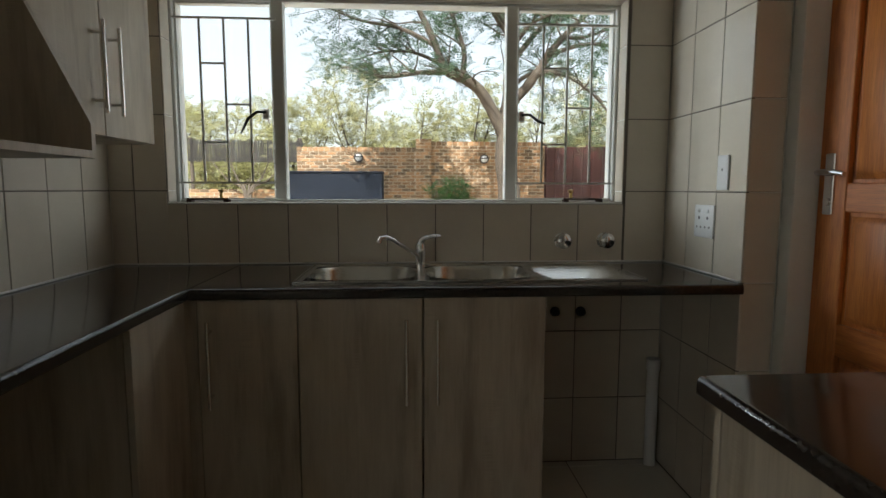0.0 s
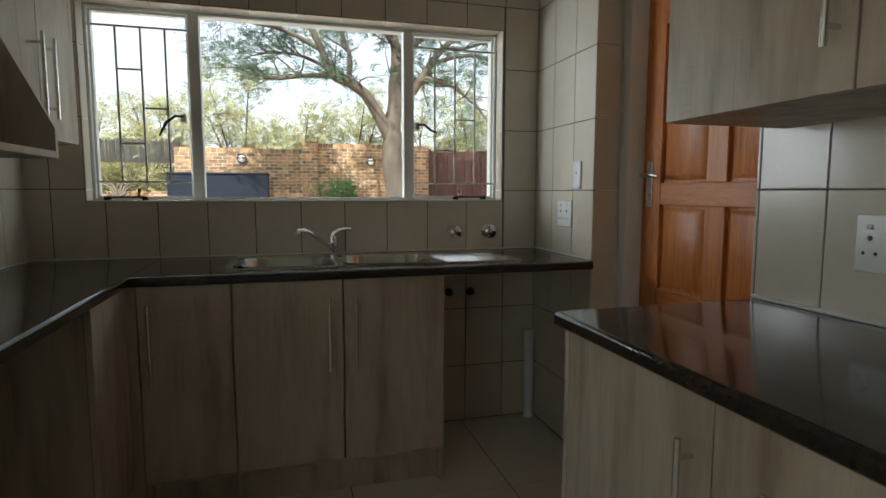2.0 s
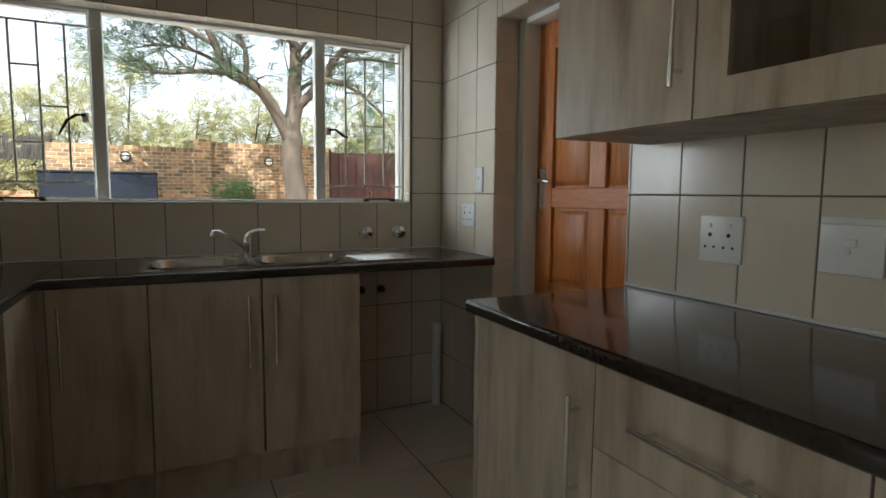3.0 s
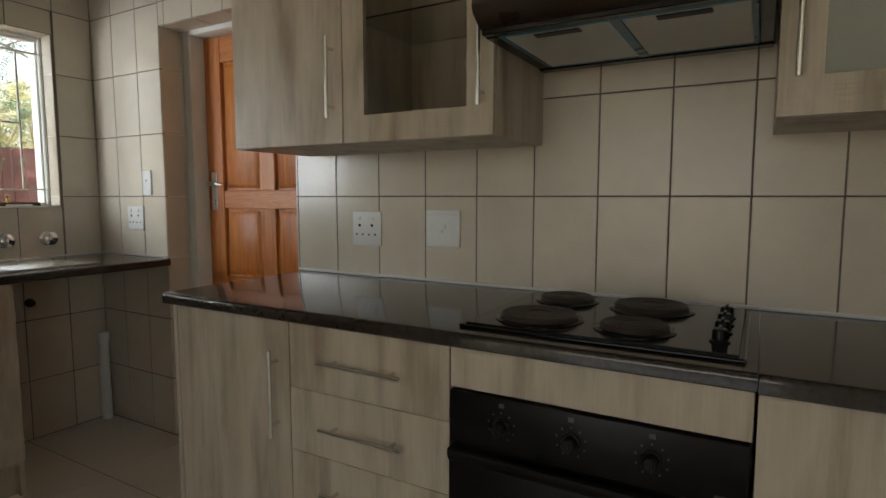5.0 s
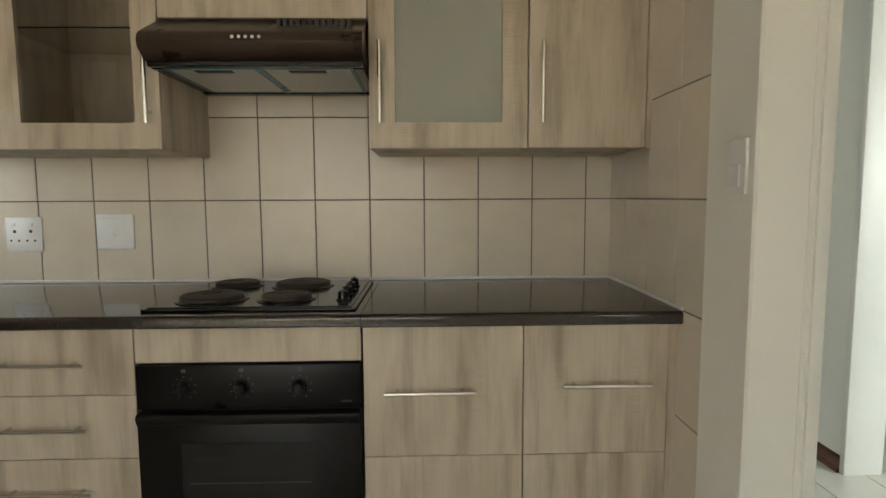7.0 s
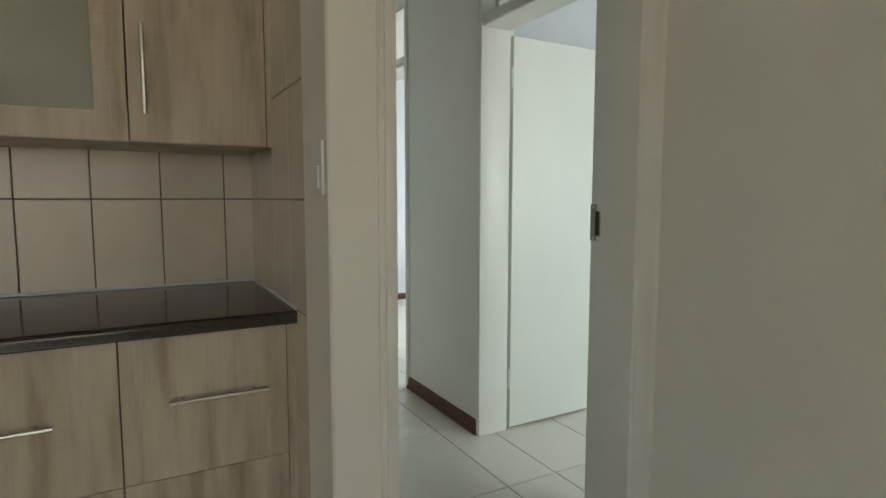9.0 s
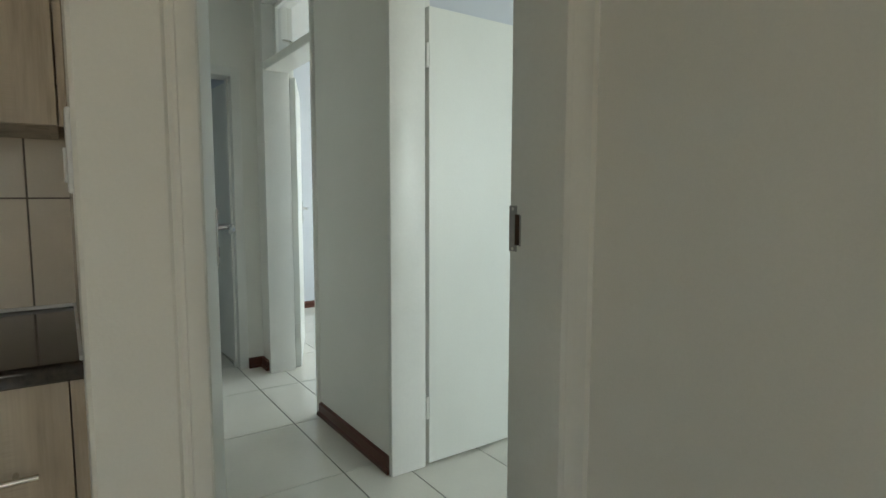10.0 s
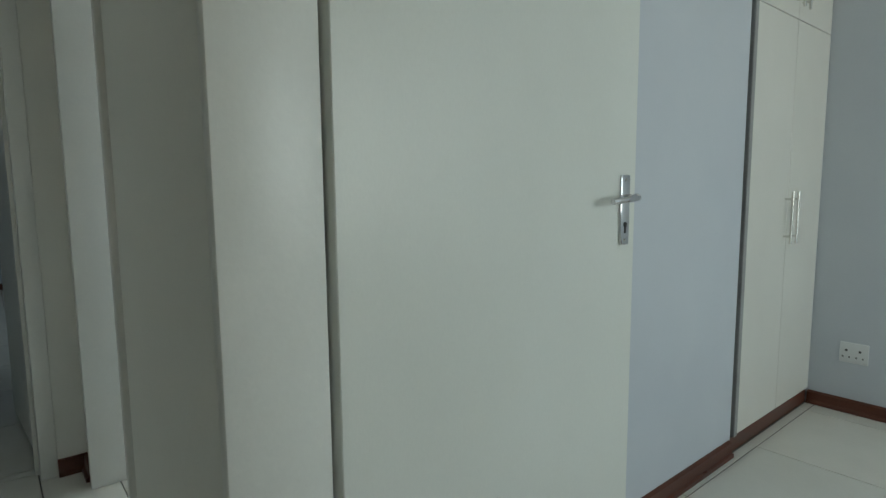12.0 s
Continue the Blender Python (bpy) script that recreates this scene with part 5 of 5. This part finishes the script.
rng_b = random.Random(3)
for k, (x, y, h, w) in enumerate(((-8.6, 15.0, 3.9, 1.9), (-6.4, 14.0, 3.3, 1.6), (-4.3, 14.5, 3.6, 1.6), (-2.6, 16.5, 4.3, 1.9), (-0.9, 14.0, 3.2, 1.5), (0.7, 15.0, 3.7, 1.7), (2.6, 14.2, 3.6, 1.7), (4.6, 14.0, 4.2, 1.9), (6.8, 15.0, 4.6, 2.0), (-11.5, 16.0, 4.2, 2.2), (-5.2, 12.2, 2.4, 1.0))):
    limbs = []
    for j in range(7):
        a = j * 0.9 + rng_b.uniform(0, 0.6)
        c, s = math.cos(a), math.sin(a)
        hh = h * rng_b.uniform(0.6, 1.12)
        limbs.append([(x + 0.05 * c, y + 0.05 * s, -0.22, 0.06), (x + w * 0.16 * c, y + w * 0.16 * s, hh * 0.38, 0.04), (x + w * 0.42 * c, y + w * 0.42 * s, hh * 0.68, 0.026), (x + w * 0.62 * c, y + w * 0.62 * s, hh * 0.92, 0.009)])
    tree("bush_tree", "sparse olive-green thorn tree behind the garden wall", (x, y, -0.22), limbs, 40 + k, 20, 0.8, 4, 0.2, 0.085, M_BUSH, 0.02, "thorn trees behind the wall")
for k, (x, w) in enumerate(((-0.33, 0.34), (0.02, 0.3))):
    limbs = [[(x, 9.4, -0.22, 0.03), (x + w * 0.3 * math.cos(j), 9.4 + w * 0.3 * math.sin(j), 0.6, 0.02), (x + w * 0.7 * math.cos(j), 9.4 + 0.5 * w * math.sin(j), 1.12 + 0.05 * (j % 3), 0.006)] for j in range(6)]
    tree("shrub", "low bright green shrub before the brick wall", (x, 9.4, -0.22), limbs, 70 + k, 9, 0.22, 4, 0.05, 0.04, M_SHRUB, 0.01, "shrubs at the brick wall")
limbs = [[(-4.3, 9.2, -0.22, 0.035), (-4.3 + dx * 0.1, 9.2, 1.1, 0.028), (-4.3 + dx * 0.7, 9.25, 1.4, 0.016), (-4.3 + dx * 1.3, 9.3, 1.85, 0.006)] for dx in (-0.6, -0.3, 0.1, 0.35, 0.6)]
tree("small_tree", "small bare-branched tree before the low wall", (-4.3, 9.2, -0.22), limbs, 90, 4, 0.4, 1, 0.08, 0.035, M_BUSH, 0.02)

# ---- tiles, piece by piece ----
def cut(rect, hole):
    u0, u1, v0, v1 = rect
    a, b, c, d = hole
    if u1 <= a + 1e-4 or u0 >= b - 1e-4 or v1 <= c + 1e-4 or v0 >= d - 1e-4:
        return [rect]
    out = []
    if u0 < a:
        out.append((u0, a, v0, v1))
    if u1 > b:
        out.append((b, u1, v0, v1))
    m0, m1 = max(u0, a), min(u1, b)
    if v0 < c:
        out.append((m0, m1, v0, c))
    if v1 > d:
        out.append((m0, m1, d, v1))
    return out


PIECES = {}


def piece(name, size, bevel, material, parent, centre):
    """One bevelled slab; alike sizes share a mesh."""
    key = (name, *(round(s, 3) for s in size))
    if key not in PIECES:
        x, y, z = (s / 2 for s in size)
        PIECES[key] = mesh_of(name, boxes((-x, x, -y, y, -z, z), bevel=bevel), material, False)
    ob = new(name, PIECES[key])
    ob.parent = parent
    ob.location = centre
    return ob


def tile_grid(parent, us, vs, holes, place, thick=0.008, gap=0.0045, name="tile", material=M_TILE, bevel=0.0012):
    """Tiles between the joints us and vs; place(u, v) gives the centre, and the axes of u and v."""
    for u0, u1 in zip(us, us[1:]):
        for v0, v1 in zip(vs, vs[1:]):
            rects = [(u0 + gap / 2, u1 - gap / 2, v0 + gap / 2, v1 - gap / 2)]
            for h in holes:
                rects = [q for r in rects for q in cut(r, h)]
            for a, b, c, d in rects:
                if b - a > 0.008 and d - c > 0.008:
                    size, centre = place((a + b) / 2, (c + d) / 2, b - a, d - c, thick)
                    piece(name, size, bevel, material, parent, centre)


def joints(first, last, start, pitch):
    out, v = [first], start
    while v < last - 0.01:
        if v > first + 0.01:
            out.append(v)
        v += pitch
    return out + [last]


ZS = joints(0, CEIL, 0.9 - 3 * 0.3035, 0.3035)
PX = 0.2035
tile_grid(wall_north, joints(-2.312, 0.0, -0.18 - 11 * PX, PX), ZS, [(-2.087, -0.188, 1.148, 2.002)], lambda u, v, w, h, t: ((w, t, h), (u, t / 2, v)))
tile_grid(wall_east, joints(-0.571, 0.0, -0.187 - 2 * PX, PX), ZS, [], lambda u, v, w, h, t: ((t, w, h), (t / 2, u, v)))
tile_grid(wall_east, joints(-1.430, -0.571, -1.43, PX), [2.006, 2.116, 2.42, CEIL], [], lambda u, v, w, h, t: ((t, w, h), (t / 2, u, v)))
tile_grid(wall_east, joints(-3.984, -1.430, -1.443 - 13 * PX, PX), ZS, [], lambda u, v, w, h, t: ((t, w, h), (t / 2, u, v)))
tile_grid(wall_east, [0.002, 0.122], ZS[:7] + [2.006], [], lambda u, v, w, h, t: ((w, t, h), (u, -0.571 + t / 2, v)))
tile_grid(wall_east, [0.002, 0.122], joints(-1.428, -0.573, -1.43, PX), [], lambda u, v, w, h, t: ((w, h, t), (u, v, 2.006 + t / 2)))
tile_grid(wall_south, joints(-0.938, 0.0, -0.163 - 4 * PX, PX), ZS, [], lambda u, v, w, h, t: ((w, t, h), (u, -3.980 - t / 2, v)))
tile_grid(wall_west, joints(-1.62, 0.0, -0.19 - 7 * PX, PX), ZS, [], lambda u, v, w, h, t: ((t, w, h), (-2.310 - t / 2, u, v)))
# tiled reveals of the window
RV = [1.157, 1.204, 1.5075, 1.811, 2.0]
tile_grid(wall_north, [0.001, 0.088], RV, [], lambda u, v, w, h, t: ((t, w, h), (-0.190 - t / 2 + 0.004, u, v)))
tile_grid(wall_north, [0.001, 0.088], RV, [], lambda u, v, w, h, t: ((t, w, h), (-2.085 + t / 2 - 0.004, u, v)))
tile_grid(wall_north, joints(-2.08, -0.195, -0.18 - 9 * PX, PX), [0.001, 0.088], [], lambda u, v, w, h, t: ((w, h, t), (u, v, 1.996 + t / 2)))

# floor tiles: kitchen, passage and the rooms that open off it
FT = 0.632


def floor_area(x0, x1, y0, y1, gx, gy):
    sx, sy = gx - math.ceil((gx - x0) / FT) * FT, gy - math.ceil((gy - y0) / FT) * FT
    tile_grid(floor, joints(x0, x1, sx, FT), joints(y0, y1, sy, FT), [], lambda u, v, w, h, t: ((w, h, 0.006), (u, v, -0.003)), name="floor_tile", material=M_FLOORTILE, gap=0.005)


floor_area(-2.31, 0.0, -3.98, 0.0, -0.408, -0.682)
floor_area(-2.31, -0.94, -5.06, -3.98, -0.408, -0.682)
floor_area(-6.9, -2.31, -5.06, 0.0, -0.408, -0.682)
floor_area(-0.94, 2.16, -5.18, -4.10, 0.32, -4.925)
floor_area(-3.2, 0.365, -8.22, -5.18, 0.32, -4.925)
floor_area(0.46, 3.9, -8.22, -5.18, 0.32, -4.925)
floor_area(2.16, 4.02, -5.18, -3.0, 0.32, -4.925)
floor_area(4.02, 7.8, -7.25, -3.0, 0.32, -4.925)


# ---- bricks of the garden walls ----
def lay_bricks(parent, x0, x1, y, z0, z1, length=0.178, course=0.071, depth=0.03, coping=True):
    """Courses in running bond; the faces stand a little proud of the mortar."""
    row, z = 0, z0
    while z < z1 - 0.02:
        soldier = coping and z + course * 1.9 > z1
        step = 0.118 if soldier else length + 0.01
        h = (z1 - z - 0.01) if soldier else course - 0.012
        x = x0 - (step / 2 if row % 2 and not soldier else 0)
        while x < x1 - 0.01:
            a, b = max(x, x0), min(x + step - 0.014, x1)
            if b - a > 0.03:
                w = 0.104 if soldier and b - a > 0.1 else round(b - a, 2)
                piece("brick", (w, depth, round(h, 3)), 0.004, M_BRICK, parent, ((a + b) / 2, y + depth / 2 - 0.008 + 0.003 * ((row * 7 + int(x * 31)) % 3 - 1), z + h / 2))
            x += step
        z += h + 0.012
        row += 1
        if soldier:
            break


lay_bricks(garden_wall, -3.46, -0.905, 10.0, 1.02, 2.12)
lay_bricks(garden_wall_high, -0.565, 1.95, 10.0, 1.02, 2.255)
lay_bricks(garden_pier, -0.90, -0.57, 9.88, 1.02, 2.275, coping=False)
lay_bricks(low_wall, -7.0, -3.47, 9.4, 1.0, 1.2, coping=False)
